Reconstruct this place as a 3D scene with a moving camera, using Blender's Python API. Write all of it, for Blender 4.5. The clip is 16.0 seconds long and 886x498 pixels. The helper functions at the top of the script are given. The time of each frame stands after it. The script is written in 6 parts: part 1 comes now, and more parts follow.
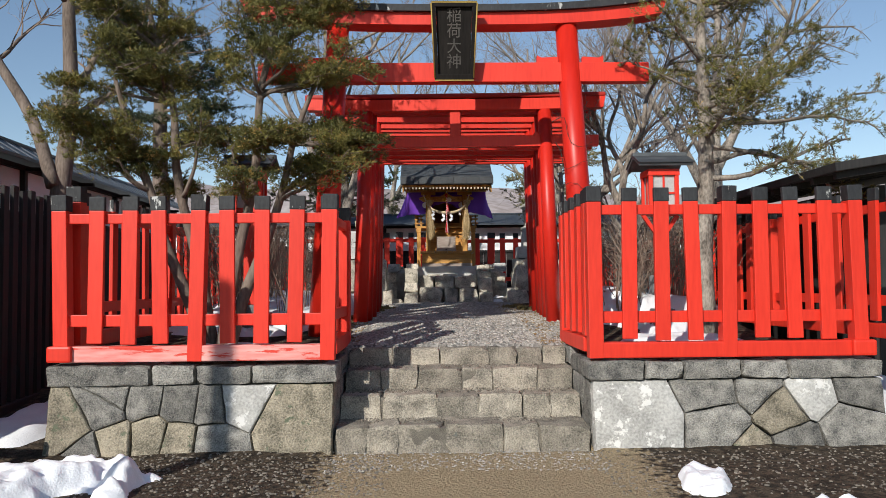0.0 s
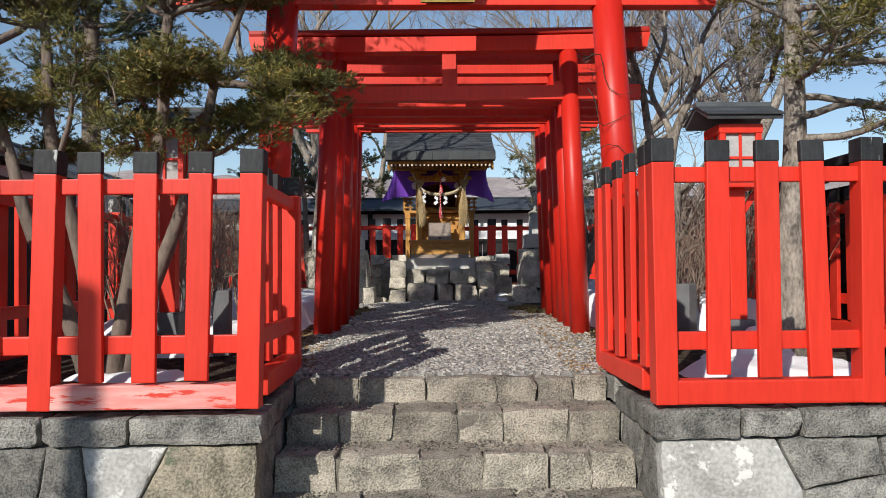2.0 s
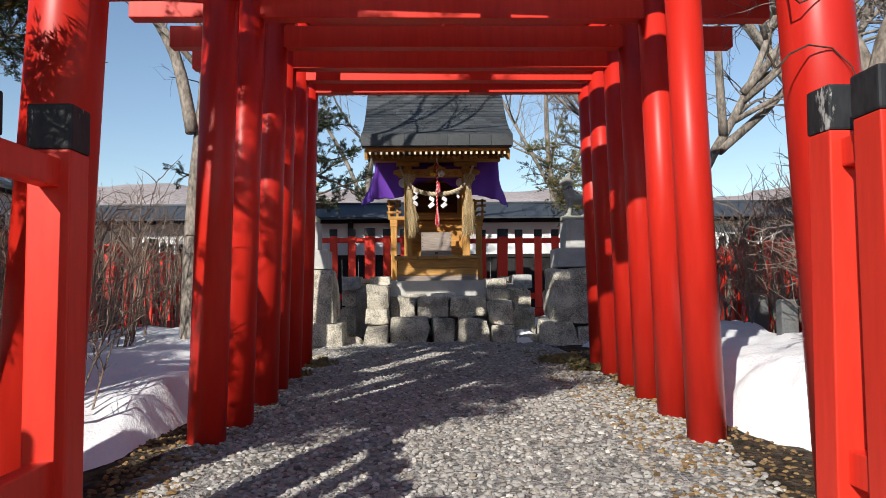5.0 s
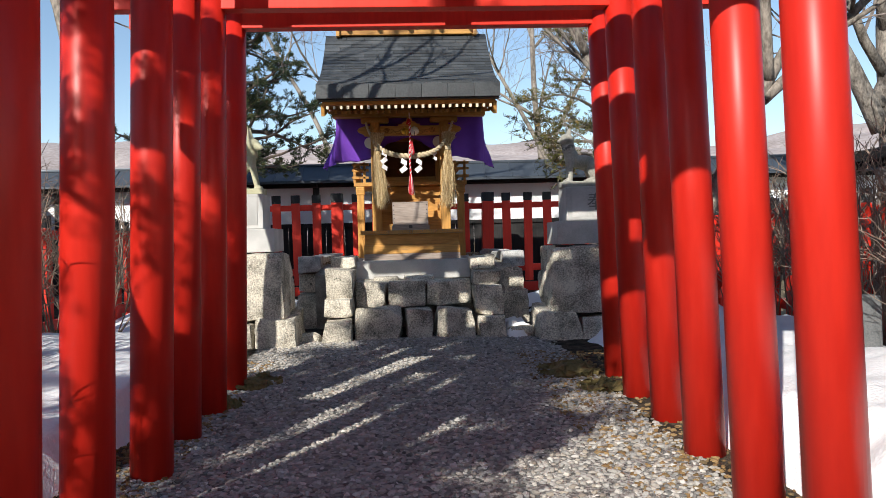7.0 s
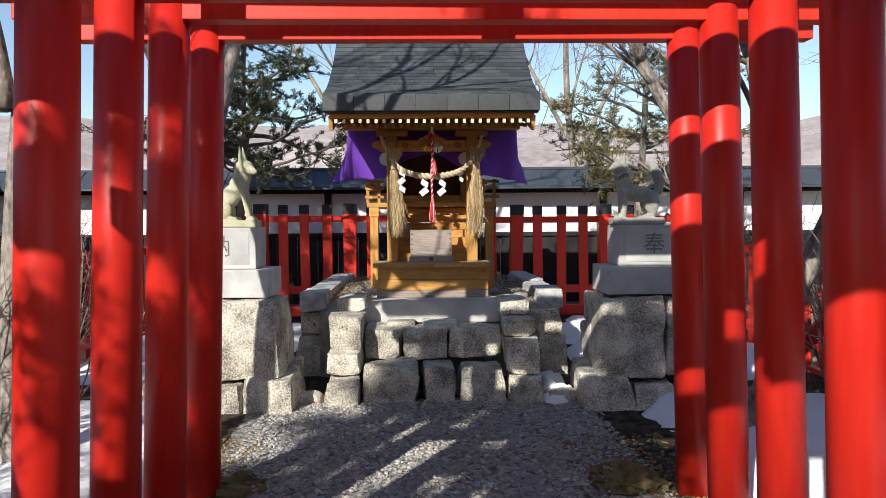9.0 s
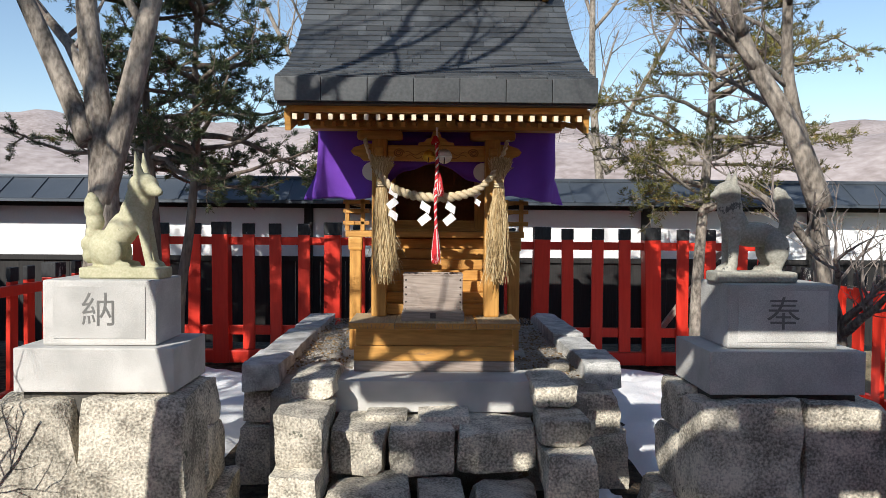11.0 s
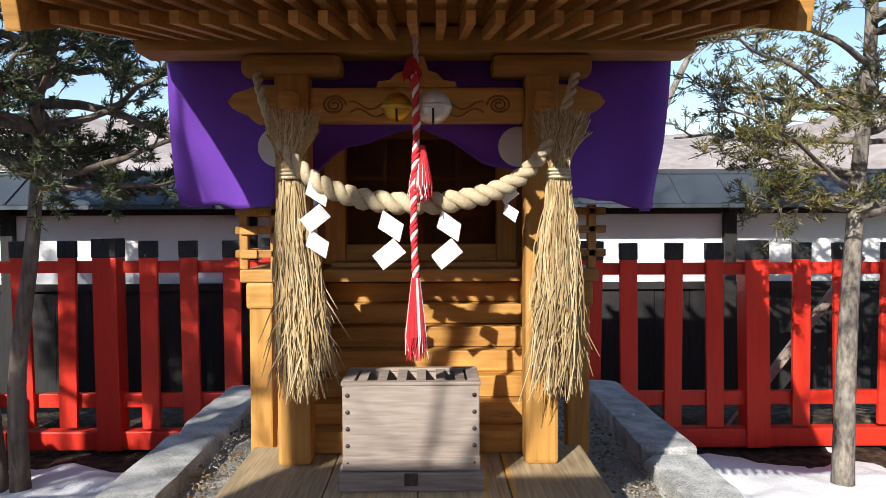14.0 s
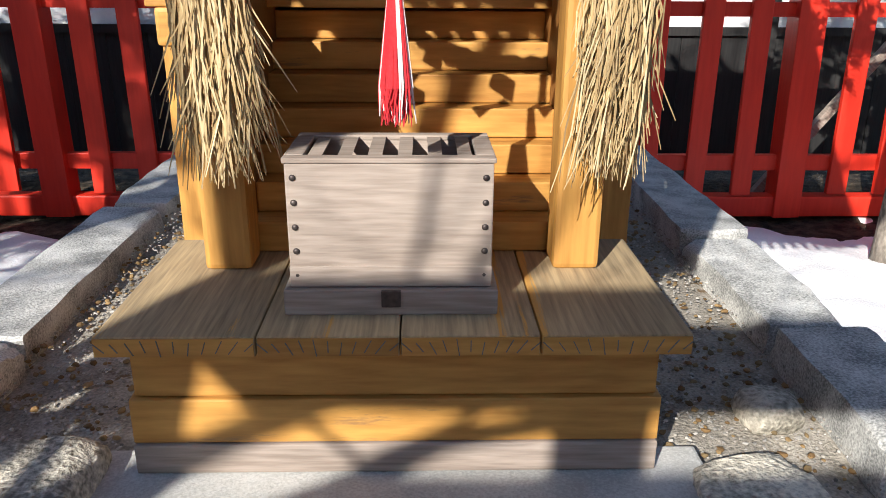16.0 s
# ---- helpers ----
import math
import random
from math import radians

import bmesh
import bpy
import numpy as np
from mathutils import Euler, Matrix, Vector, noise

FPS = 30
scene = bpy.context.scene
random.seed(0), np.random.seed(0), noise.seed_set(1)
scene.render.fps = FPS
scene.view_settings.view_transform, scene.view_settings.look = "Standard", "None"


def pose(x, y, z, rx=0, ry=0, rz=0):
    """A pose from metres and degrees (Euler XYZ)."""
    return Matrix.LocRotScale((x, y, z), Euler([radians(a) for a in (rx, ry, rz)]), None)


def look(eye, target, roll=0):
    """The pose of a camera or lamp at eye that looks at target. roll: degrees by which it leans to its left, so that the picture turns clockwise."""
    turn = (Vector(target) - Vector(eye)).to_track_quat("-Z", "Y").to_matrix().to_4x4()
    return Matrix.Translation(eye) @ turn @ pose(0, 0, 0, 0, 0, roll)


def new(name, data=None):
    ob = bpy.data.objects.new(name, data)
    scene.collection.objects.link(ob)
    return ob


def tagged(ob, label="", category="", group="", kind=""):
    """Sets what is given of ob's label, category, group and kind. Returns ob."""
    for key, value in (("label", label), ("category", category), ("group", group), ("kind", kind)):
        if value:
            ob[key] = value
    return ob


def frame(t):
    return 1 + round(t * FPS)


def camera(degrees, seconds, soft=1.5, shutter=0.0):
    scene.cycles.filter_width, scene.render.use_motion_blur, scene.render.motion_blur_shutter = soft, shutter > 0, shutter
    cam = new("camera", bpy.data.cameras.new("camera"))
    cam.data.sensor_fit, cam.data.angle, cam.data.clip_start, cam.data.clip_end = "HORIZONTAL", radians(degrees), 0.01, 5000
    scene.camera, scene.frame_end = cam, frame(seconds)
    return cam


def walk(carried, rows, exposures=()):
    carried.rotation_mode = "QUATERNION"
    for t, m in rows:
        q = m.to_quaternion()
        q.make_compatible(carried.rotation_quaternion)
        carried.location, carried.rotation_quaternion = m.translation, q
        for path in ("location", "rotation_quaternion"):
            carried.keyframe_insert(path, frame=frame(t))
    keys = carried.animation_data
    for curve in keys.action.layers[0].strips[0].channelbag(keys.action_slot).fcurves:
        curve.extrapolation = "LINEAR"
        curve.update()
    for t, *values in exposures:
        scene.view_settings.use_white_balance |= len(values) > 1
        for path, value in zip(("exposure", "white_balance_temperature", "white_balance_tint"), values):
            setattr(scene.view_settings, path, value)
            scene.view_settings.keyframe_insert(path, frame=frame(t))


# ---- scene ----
cam = camera(59.3, 16.0, soft=0.6)
PATH = [
    (0, (-0.001, 0.037, 1.492), (0.04, 2.034, 1.581), -0.5),
    (0.5, (0.017, 0.59, 1.517), (0.061, 2.588, 1.591), -0.4),
    (1, (0.081, 1.179, 1.557), (0.128, 3.177, 1.617), -0.4),
    (1.5, (0.081, 1.807, 1.582), (0.131, 3.806, 1.638), -0.3),
    (2, (0.108, 2.431, 1.58), (0.158, 4.43, 1.642), -0.5),
    (2.5, (0.142, 3.02, 1.636), (0.186, 5.018, 1.714), -0.5),
    (3, (0.11, 3.63, 1.668), (0.147, 5.628, 1.767), -0.3),
    (3.5, (0.158, 4.212, 1.694), (0.188, 6.209, 1.802), 0.1),
    (3.7, (0.16, 4.435, 1.707), (0.19, 6.432, 1.816), 0.3),
    (5.8, (0.28, 6.771, 1.815), (0.36, 8.768, 1.878), -1.4),
    (6, (0.306, 6.962, 1.845), (0.394, 8.959, 1.893), -1.5),
    (6.5, (0.375, 7.233, 1.935), (0.47, 9.231, 1.948), -1.5),
    (7, (0.325, 7.433, 2.017), (0.421, 9.43, 1.996), -1.5),
    (7.5, (0.35, 7.716, 2.124), (0.432, 9.713, 2.076), -1.3),
    (8, (0.321, 8.002, 2.228), (0.391, 10.0, 2.166), -1.1),
    (8.5, (0.278, 8.241, 2.409), (0.337, 10.239, 2.339), -0.8),
    (9, (0.331, 8.585, 2.508), (0.377, 10.584, 2.438), -0.4),
    (11.3, (0.364, 11.012, 2.791), (0.396, 13.011, 2.728), 0.6),
    (11.5, (0.375, 11.201, 2.819), (0.399, 13.2, 2.75), 0.6),
    (12, (0.434, 11.732, 2.851), (0.449, 13.731, 2.782), 0.7),
    (12.5, (0.43, 12.289, 2.815), (0.442, 14.289, 2.759), 0.5),
    (13, (0.43, 12.753, 2.859), (0.443, 14.752, 2.795), 0.3),
    (13.5, (0.477, 13.136, 2.882), (0.498, 15.134, 2.807), 0.2),
    (14, (0.444, 13.51, 2.866), (0.472, 15.509, 2.798), -0.2),
    (14.5, (0.446, 13.827, 2.881), (0.488, 15.826, 2.81), -0.9),
    (15, (0.471, 14.053, 2.895), (0.492, 16.047, 2.739), -1.2),
    (15.5, (0.46, 14.174, 2.899), (0.488, 16.143, 2.55), -0.5),
    (16, (0.445, 14.263, 2.75), (0.495, 16.143, 2.07), 0.4),
]
walk(cam, [(t, look(eye, target, roll)) for t, eye, target, roll in PATH],
     exposures=[(0, 0.0), (3.5, 0.05), (6.0, 0.34), (8.0, 0.45), (9.0, 0.48), (11.5, 0.42), (13.0, 0.52), (14.5, 0.66), (15.2, 0.68), (16.0, 0.82)])

# ---- world, sun ----
SUN_AZ, SUN_EL = 27.5, 29.5          # light travels towards +y and +x
world = bpy.data.worlds.new("sky")
scene.world = world
world.use_nodes = True
wn = world.node_tree
sky = wn.nodes.new("ShaderNodeTexSky")
sky.sky_type, sky.sun_disc = "NISHITA", False
sky.sun_elevation, sky.sun_rotation = radians(SUN_EL), radians(180 + SUN_AZ)
sky.air_density, sky.dust_density, sky.ozone_density = 1.0, 0.15, 1.6
wn.links.new(sky.outputs[0], wn.nodes["Background"].inputs[0])
wn.nodes["Background"].inputs[1].default_value = 0.115
sun = new("sun", bpy.data.lights.new("sun", "SUN"))
sun.data.energy, sun.data.angle, sun.data.color = 4.6, radians(0.53), (1.0, 0.95, 0.87)
a, e = radians(SUN_AZ), radians(SUN_EL)
sun.matrix_world = look((0, 0, 30), Vector((0, 0, 30)) + Vector((math.sin(a) * math.cos(e), math.cos(a) * math.cos(e), -math.sin(e))))


# ---- materials ----
def material(name, c1, c2, rough=0.8, grain=60.0, blotch=4.0, bump=0.3, depth=0.004, metal=0.0, stretch=(1, 1, 1),
             wear=None, wear_at=0.62, spec=0.4, vary=0.0, rings=0.0, lo=0.36, hi=0.64):
    """Two-scale noise colour, with grain in the relief; wear is a colour that shows in worn patches."""
    m = bpy.data.materials.new(name)
    m.use_nodes = True
    n, l = m.node_tree.nodes, m.node_tree.links
    b = n["Principled BSDF"]
    b.inputs["Roughness"].default_value, b.inputs["Metallic"].default_value = rough, metal
    b.inputs["Specular IOR Level"].default_value = spec
    co = n.new("ShaderNodeTexCoord")
    mp = n.new("ShaderNodeMapping")
    mp.inputs["Scale"].default_value = stretch
    l.new(co.outputs["Object"], mp.inputs[0])
    info = n.new("ShaderNodeObjectInfo")
    shift = n.new("ShaderNodeVectorMath")
    shift.operation = "SCALE"
    shift.inputs[0].default_value = (17, 31, 7)
    l.new(info.outputs["Random"], shift.inputs["Scale"])
    l.new(shift.outputs[0], mp.inputs["Location"])
    big, fine = n.new("ShaderNodeTexNoise"), n.new("ShaderNodeTexNoise")
    big.inputs["Scale"].default_value, big.inputs["Detail"].default_value = blotch, 5
    fine.inputs["Scale"].default_value, fine.inputs["Detail"].default_value = grain, 4
    for t in (big, fine):
        l.new(mp.outputs[0], t.inputs["Vector"])
    add = n.new("ShaderNodeMath")
    add.operation = "MULTIPLY_ADD"
    add.inputs[1].default_value = 0.5
    l.new(fine.outputs[0], add.inputs[0])
    half = n.new("ShaderNodeMath")
    half.operation = "MULTIPLY"
    half.inputs[1].default_value = 0.5
    l.new(big.outputs[0], half.inputs[0])
    l.new(half.outputs[0], add.inputs[2])
    ramp = n.new("ShaderNodeValToRGB")
    ramp.color_ramp.elements[0].position, ramp.color_ramp.elements[1].position = lo, hi
    ramp.color_ramp.elements[0].color, ramp.color_ramp.elements[1].color = (*c1, 1), (*c2, 1)
    if rings:
        wave = n.new("ShaderNodeTexWave")
        wave.wave_type, wave.rings_direction = "RINGS", "Y"
        wave.inputs["Scale"].default_value, wave.inputs["Distortion"].default_value = rings, 5.0
        wave.inputs["Detail"].default_value, wave.inputs["Detail Scale"].default_value = 2.0, 1.4
        l.new(mp.outputs[0], wave.inputs["Vector"])
        ad2 = n.new("ShaderNodeMath")
        ad2.operation = "MULTIPLY_ADD"
        ad2.inputs[1].default_value = 0.07
        l.new(wave.outputs["Fac"], ad2.inputs[0])
        off_ = n.new("ShaderNodeMath")
        off_.operation = "SUBTRACT"
        off_.inputs[1].default_value = 0.035
        l.new(add.outputs[0], off_.inputs[0])
        l.new(off_.outputs[0], ad2.inputs[2])
        add = ad2
    l.new(add.outputs[0], ramp.inputs[0])
    out = ramp.outputs[0]
    if vary:
        hsv = n.new("ShaderNodeHueSaturation")
        rng = n.new("ShaderNodeMapRange")
        rng.inputs["To Min"].default_value, rng.inputs["To Max"].default_value = 1 - vary, 1 + vary
        l.new(info.outputs["Random"], rng.inputs[0])
        l.new(rng.outputs[0], hsv.inputs["Value"])
        l.new(out, hsv.inputs["Color"])
        out = hsv.outputs[0]
    if wear:
        wn_ = n.new("ShaderNodeTexNoise")
        wn_.inputs["Scale"].default_value, wn_.inputs["Detail"].default_value, wn_.inputs["Roughness"].default_value = 7.0, 8, 0.7
        l.new(mp.outputs[0], wn_.inputs["Vector"])
        wr = n.new("ShaderNodeValToRGB")
        wr.color_ramp.elements[0].position, wr.color_ramp.elements[1].position = wear_at, wear_at + 0.03
        l.new(wn_.outputs[0], wr.inputs[0])
        mix = n.new("ShaderNodeMix")
        mix.data_type = "RGBA"
        l.new(wr.outputs[0], mix.inputs[0])
        l.new(out, mix.inputs[6])
        mix.inputs[7].default_value = (*wear, 1)
        out = mix.outputs[2]
    l.new(out, b.inputs["Base Color"])
    if bump:
        bp = n.new("ShaderNodeBump")
        bp.inputs["Strength"].default_value, bp.inputs["Distance"].default_value = bump, depth
        l.new(add.outputs[0], bp.inputs["Height"])
        l.new(bp.outputs[0], b.inputs["Normal"])
    return m


RED = material("red_paint", (0.62, 0.028, 0.014), (0.74, 0.042, 0.021), 0.45, 40, 3, 0.35, 0.003, stretch=(1, 1, 0.12), wear=(0.36, 0.04, 0.03), wear_at=0.70, spec=0.35, vary=0.07)
RED_GLOSS = material("red_gloss_paint", (0.50, 0.015, 0.008), (0.62, 0.026, 0.014), 0.40, 25, 2, 0.15, 0.002, stretch=(1, 1, 0.15), spec=0.35, vary=0.05)
RED_PALE = material("sun_bleached_red_paint", (0.72, 0.16, 0.14), (0.75, 0.40, 0.36), 0.7, 30, 5, 0.4, 0.003, stretch=(0.15, 1, 1), wear=(0.66, 0.05, 0.03), wear_at=0.52)
RED_DARK = material("deep_red_paint", (0.36, 0.018, 0.012), (0.46, 0.026, 0.016), 0.5, 30, 3, 0.2, 0.002)
BLACK = material("black_paint", (0.010, 0.011, 0.013), (0.034, 0.036, 0.039), 0.65, 50, 4, 0.5, 0.004, stretch=(1, 1, 0.35), wear=(0.46, 0.46, 0.44), wear_at=0.605)
BLACK_WOOD = material("charred_black_boards", (0.012, 0.012, 0.013), (0.03, 0.028, 0.027), 0.75, 60, 3, 0.5, 0.004, stretch=(1, 1, 0.08))
PLASTER = material("white_plaster", (0.84, 0.86, 0.88), (0.90, 0.91, 0.92), 0.9, 40, 1.5, 0.15, 0.002)
STONE = material("grey_andesite", (0.08, 0.079, 0.075), (0.34, 0.325, 0.29), 0.9, 85, 9, 1.0, 0.03, wear=(0.45, 0.44, 0.40), wear_at=0.67, vary=0.3, lo=0.37, hi=0.62)
STONE_WARM = material("tan_fieldstone", (0.12, 0.108, 0.08), (0.44, 0.385, 0.29), 0.92, 70, 6, 1.0, 0.03, wear=(0.14, 0.155, 0.105), wear_at=0.60, vary=0.2, lo=0.38, hi=0.62)
STEP = material("worn_step_stone", (0.13, 0.12, 0.10), (0.48, 0.43, 0.35), 0.93, 80, 5, 1.0, 0.035, wear=(0.16, 0.165, 0.15), wear_at=0.66, vary=0.22, lo=0.37, hi=0.62)
STONE_LIME = material("lime_stained_stone", (0.26, 0.255, 0.24), (0.56, 0.55, 0.52), 0.92, 45, 2.6, 0.9, 0.012, wear=(0.66, 0.65, 0.62), wear_at=0.56)
STONE_PALE = material("granite_rubble", (0.20, 0.185, 0.15), (0.76, 0.70, 0.58), 0.92, 80, 6, 1.0, 0.02, wear=(0.12, 0.125, 0.095), wear_at=0.65, vary=0.2, lo=0.39, hi=0.60)
KERB = material("rough_granite_kerb", (0.20, 0.205, 0.20), (0.62, 0.62, 0.60), 0.92, 160, 8, 0.8, 0.006, wear=(0.20, 0.21, 0.19), wear_at=0.66, vary=0.1, lo=0.38, hi=0.60)
GRIT = material("fine_grey_grit", (0.16, 0.145, 0.12), (0.48, 0.44, 0.38), 0.95, 130, 9, 1.0, 0.012, wear=(0.16, 0.11, 0.06), wear_at=0.60)
MORTAR = material("dark_joint", (0.05, 0.048, 0.042), (0.10, 0.095, 0.085), 0.95, 60, 6, 0.8, 0.01)
BEDDING = material("gritty_earth", (0.09, 0.082, 0.068), (0.26, 0.235, 0.195), 0.95, 120, 8, 1.0, 0.012)
GRANITE = material("sawn_granite", (0.39, 0.388, 0.37), (0.58, 0.575, 0.55), 0.85, 190, 5, 0.6, 0.003, vary=0.08, lo=0.40, hi=0.60)
GRANITE_CUT = material("carved_granite", (0.13, 0.13, 0.125), (0.2, 0.2, 0.19), 0.9, 150, 5, 0.3, 0.002)
MOSSY = material("lichened_statue_stone", (0.36, 0.35, 0.22), (0.52, 0.50, 0.35), 0.9, 90, 7, 0.5, 0.004, wear=(0.22, 0.22, 0.16), wear_at=0.66)
GREY_STATUE = material("weathered_statue_stone", (0.24, 0.235, 0.20), (0.44, 0.43, 0.37), 0.9, 90, 7, 0.5, 0.004, wear=(0.12, 0.12, 0.11), wear_at=0.62)
TIMBER = material("oiled_honey_timber", (0.33, 0.150, 0.032), (0.60, 0.315, 0.080), 0.55, 60, 4, 0.4, 0.002, stretch=(0.12, 1, 1), wear=(0.30, 0.165, 0.065), wear_at=0.63, vary=0.12, lo=0.34, hi=0.62)
TIMBER_UP = material("oiled_honey_post", (0.33, 0.150, 0.032), (0.60, 0.315, 0.080), 0.55, 60, 4, 0.4, 0.002, stretch=(1, 1, 0.1), wear=(0.32, 0.19, 0.085), wear_at=0.62, vary=0.12, lo=0.34, hi=0.62)
TIMBER_WORN = material("worn_plank", (0.24, 0.18, 0.11), (0.56, 0.42, 0.24), 0.85, 130, 9, 0.8, 0.003, stretch=(1, 0.05, 1), wear=(0.62, 0.34, 0.09), wear_at=0.58, vary=0.12)
# darker copy of the honey timber: inner shade is put into its colour
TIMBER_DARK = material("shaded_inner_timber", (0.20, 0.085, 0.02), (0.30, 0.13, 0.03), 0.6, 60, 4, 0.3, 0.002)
TIMBER_PALE = material("pale_end_grain", (0.72, 0.60, 0.42), (0.82, 0.72, 0.54), 0.8, 50, 6, 0.2, 0.001)
BOXWOOD = material("weathered_grey_cedar", (0.25, 0.20, 0.165), (0.42, 0.35, 0.30), 0.8, 90, 5, 0.7, 0.002, stretch=(0.10, 1, 1.4), vary=0.08, rings=17.0)
ROOF = material("slate_blue_shingle", (0.040, 0.046, 0.052), (0.085, 0.092, 0.098), 0.55, 120, 5, 0.5, 0.003, vary=0.32)
ROOF_METAL = material("dark_metal_roof", (0.055, 0.068, 0.085), (0.085, 0.10, 0.12), 0.42, 80, 2, 0.15, 0.002, metal=0.2)
FASCIA = material("dull_grey_copper", (0.042, 0.047, 0.050), (0.078, 0.083, 0.086), 0.5, 60, 3, 0.2, 0.001, metal=0.2, vary=0.04)
PURPLE = material("purple_cotton", (0.12, 0.034, 0.33), (0.17, 0.052, 0.45), 0.85, 300, 4, 0.25, 0.001)
WHITE_CLOTH = material("white_cotton", (0.70, 0.70, 0.72), (0.80, 0.80, 0.80), 0.9, 200, 5, 0.1, 0.001)
PAPER = material("white_paper", (0.78, 0.78, 0.78), (0.86, 0.86, 0.86), 0.9, 200, 5, 0.1, 0.001)
HEMP = material("hemp_rope", (0.46, 0.37, 0.23), (0.66, 0.56, 0.39), 0.9, 160, 8, 0.5, 0.002)
CORD_RED = material("red_cord", (0.52, 0.02, 0.03), (0.66, 0.04, 0.05), 0.85, 200, 10, 0.4, 0.001)
CORD_WHITE = material("white_cord", (0.66, 0.58, 0.56), (0.80, 0.74, 0.72), 0.85, 200, 10, 0.4, 0.001)
GOLD = material("brass", (0.62, 0.36, 0.04), (0.80, 0.52, 0.08), 0.38, 60, 9, 0.1, 0.001, metal=0.9)
SILVER = material("tarnished_nickel", (0.66, 0.62, 0.55), (0.82, 0.79, 0.72), 0.45, 60, 9, 0.2, 0.001, metal=0.7)
PANE = material("dim_paper_pane", (0.34, 0.34, 0.34), (0.46, 0.46, 0.45), 0.8, 60, 5, 0.1, 0.001)
IRON = material("dark_iron", (0.05, 0.04, 0.04), (0.12, 0.10, 0.09), 0.5, 80, 9, 0.2, 0.001, metal=0.6)
SNOW = material("old_snow", (0.80, 0.82, 0.85), (0.88, 0.89, 0.90), 0.7, 60, 5, 0.5, 0.02)
BARK = material("brown_bark", (0.10, 0.075, 0.06), (0.24, 0.19, 0.155), 0.95, 40, 6, 0.9, 0.012, stretch=(1, 1, 0.25))
BARK_PALE = material("pale_grey_bark", (0.095, 0.08, 0.066), (0.36, 0.315, 0.265), 0.95, 45, 8, 1.0, 0.015, stretch=(1, 1, 0.45), wear=(0.24, 0.13, 0.08), wear_at=0.67, lo=0.38, hi=0.62)
TWIG = material("brown_twig", (0.15, 0.105, 0.08), (0.30, 0.225, 0.175), 0.9, 30, 6, 0.0)
TWIG_DARK = material("dark_vine", (0.03, 0.02, 0.015), (0.08, 0.055, 0.04), 0.9, 30, 6, 0.0)
TWIG_GREY = material("grey_twig", (0.16, 0.135, 0.12), (0.30, 0.26, 0.235), 0.9, 30, 6, 0.0)
NEEDLE = material("yew_needles", (0.05, 0.06, 0.016), (0.22, 0.195, 0.048), 0.6, 9, 2.2, 0.0, wear=(0.40, 0.26, 0.07), wear_at=0.58)
NEEDLE_BLUE = material("pine_needles", (0.030, 0.055, 0.030), (0.10, 0.12, 0.05), 0.6, 9, 1.3, 0.0, wear=(0.20, 0.17, 0.05), wear_at=0.58)
MOSS = material("olive_moss", (0.10, 0.08, 0.03), (0.24, 0.18, 0.07), 1.0, 60, 8, 0.8, 0.01)
GREY_POST = material("dark_grey_stone_post", (0.09, 0.095, 0.097), (0.17, 0.178, 0.18), 0.8, 90, 5, 0.3, 0.003)
GOLD_PAINT = material("dull_gilt", (0.30, 0.20, 0.05), (0.45, 0.32, 0.09), 0.6, 60, 5, 0.2, 0.001, metal=0.3)
PLAQUE = material("dark_weathered_wood", (0.008, 0.007, 0.006), (0.020, 0.017, 0.015), 0.8, 50, 4, 0.5, 0.003, stretch=(1, 1, 0.12), spec=0.15)
CARVED = material("greyed_carving", (0.05, 0.046, 0.042), (0.11, 0.10, 0.09), 0.85, 50, 4, 0.2, 0.001)
# near-black that paints the shade in the bell slits and the offering box
HOLLOW_BLACK = material("painted_hollow_shade", (0.008, 0.008, 0.008), (0.018, 0.018, 0.018), 0.6, 50, 4, 0.0)
# hill colour paled to paint in the haze of distance
HILL = material("wooded_hill_haze_in_colour", (0.25, 0.205, 0.19), (0.46, 0.40, 0.385), 1.0, 0.25, 0.02, 0.0)


# ---- building helpers ----
def mesh_object(name, bm, mat):
    bmesh.ops.recalc_face_normals(bm, faces=bm.faces)
    me = bpy.data.meshes.new(name)
    bm.to_mesh(me)
    bm.free()
    me.materials.append(mat)
    return new(name, me)


def part(name, bm, mat, parent=None, label=""):
    ob = mesh_object(name, bm, mat)
    if parent is not None:
        ob.parent = parent
    if label:
        ob["label"] = label
    return ob


def raw(name, verts, faces, mat, parent=None, label="", smooth=False):
    me = bpy.data.meshes.new(name)
    me.from_pydata([tuple(v) for v in verts], [], faces)
    me.materials.append(mat)
    if smooth:
        me.polygons.foreach_set("use_smooth", [True] * len(me.polygons))
    ob = new(name, me)
    if parent is not None:
        ob.parent = parent
    if label:
        ob["label"] = label
    return ob


def thing(name, label, category, group="", kind="", at=(0, 0, 0)):
    ob = new(name)
    ob.empty_display_size = 0.1
    ob.location = at
    return tagged(ob, label, category, group, kind)


def boxm(x0, x1, y0, y1, z0, z1, bevel=0.0, bm=None, turn=None):
    bm = bm or bmesh.new()
    r = bmesh.ops.create_cube(bm, size=1)
    vs = r["verts"]
    bmesh.ops.transform(bm, matrix=Matrix.Translation(((x0 + x1) / 2, (y0 + y1) / 2, (z0 + z1) / 2)) @ Matrix.Diagonal((x1 - x0, y1 - y0, z1 - z0, 1)), verts=vs)
    if turn is not None:
        bmesh.ops.transform(bm, matrix=turn, verts=vs)
    if bevel:
        es = list({ed for v in vs for ed in v.link_edges})
        bmesh.ops.bevel(bm, geom=es, offset=bevel, segments=2, affect="EDGES", profile=0.6)
    return bm


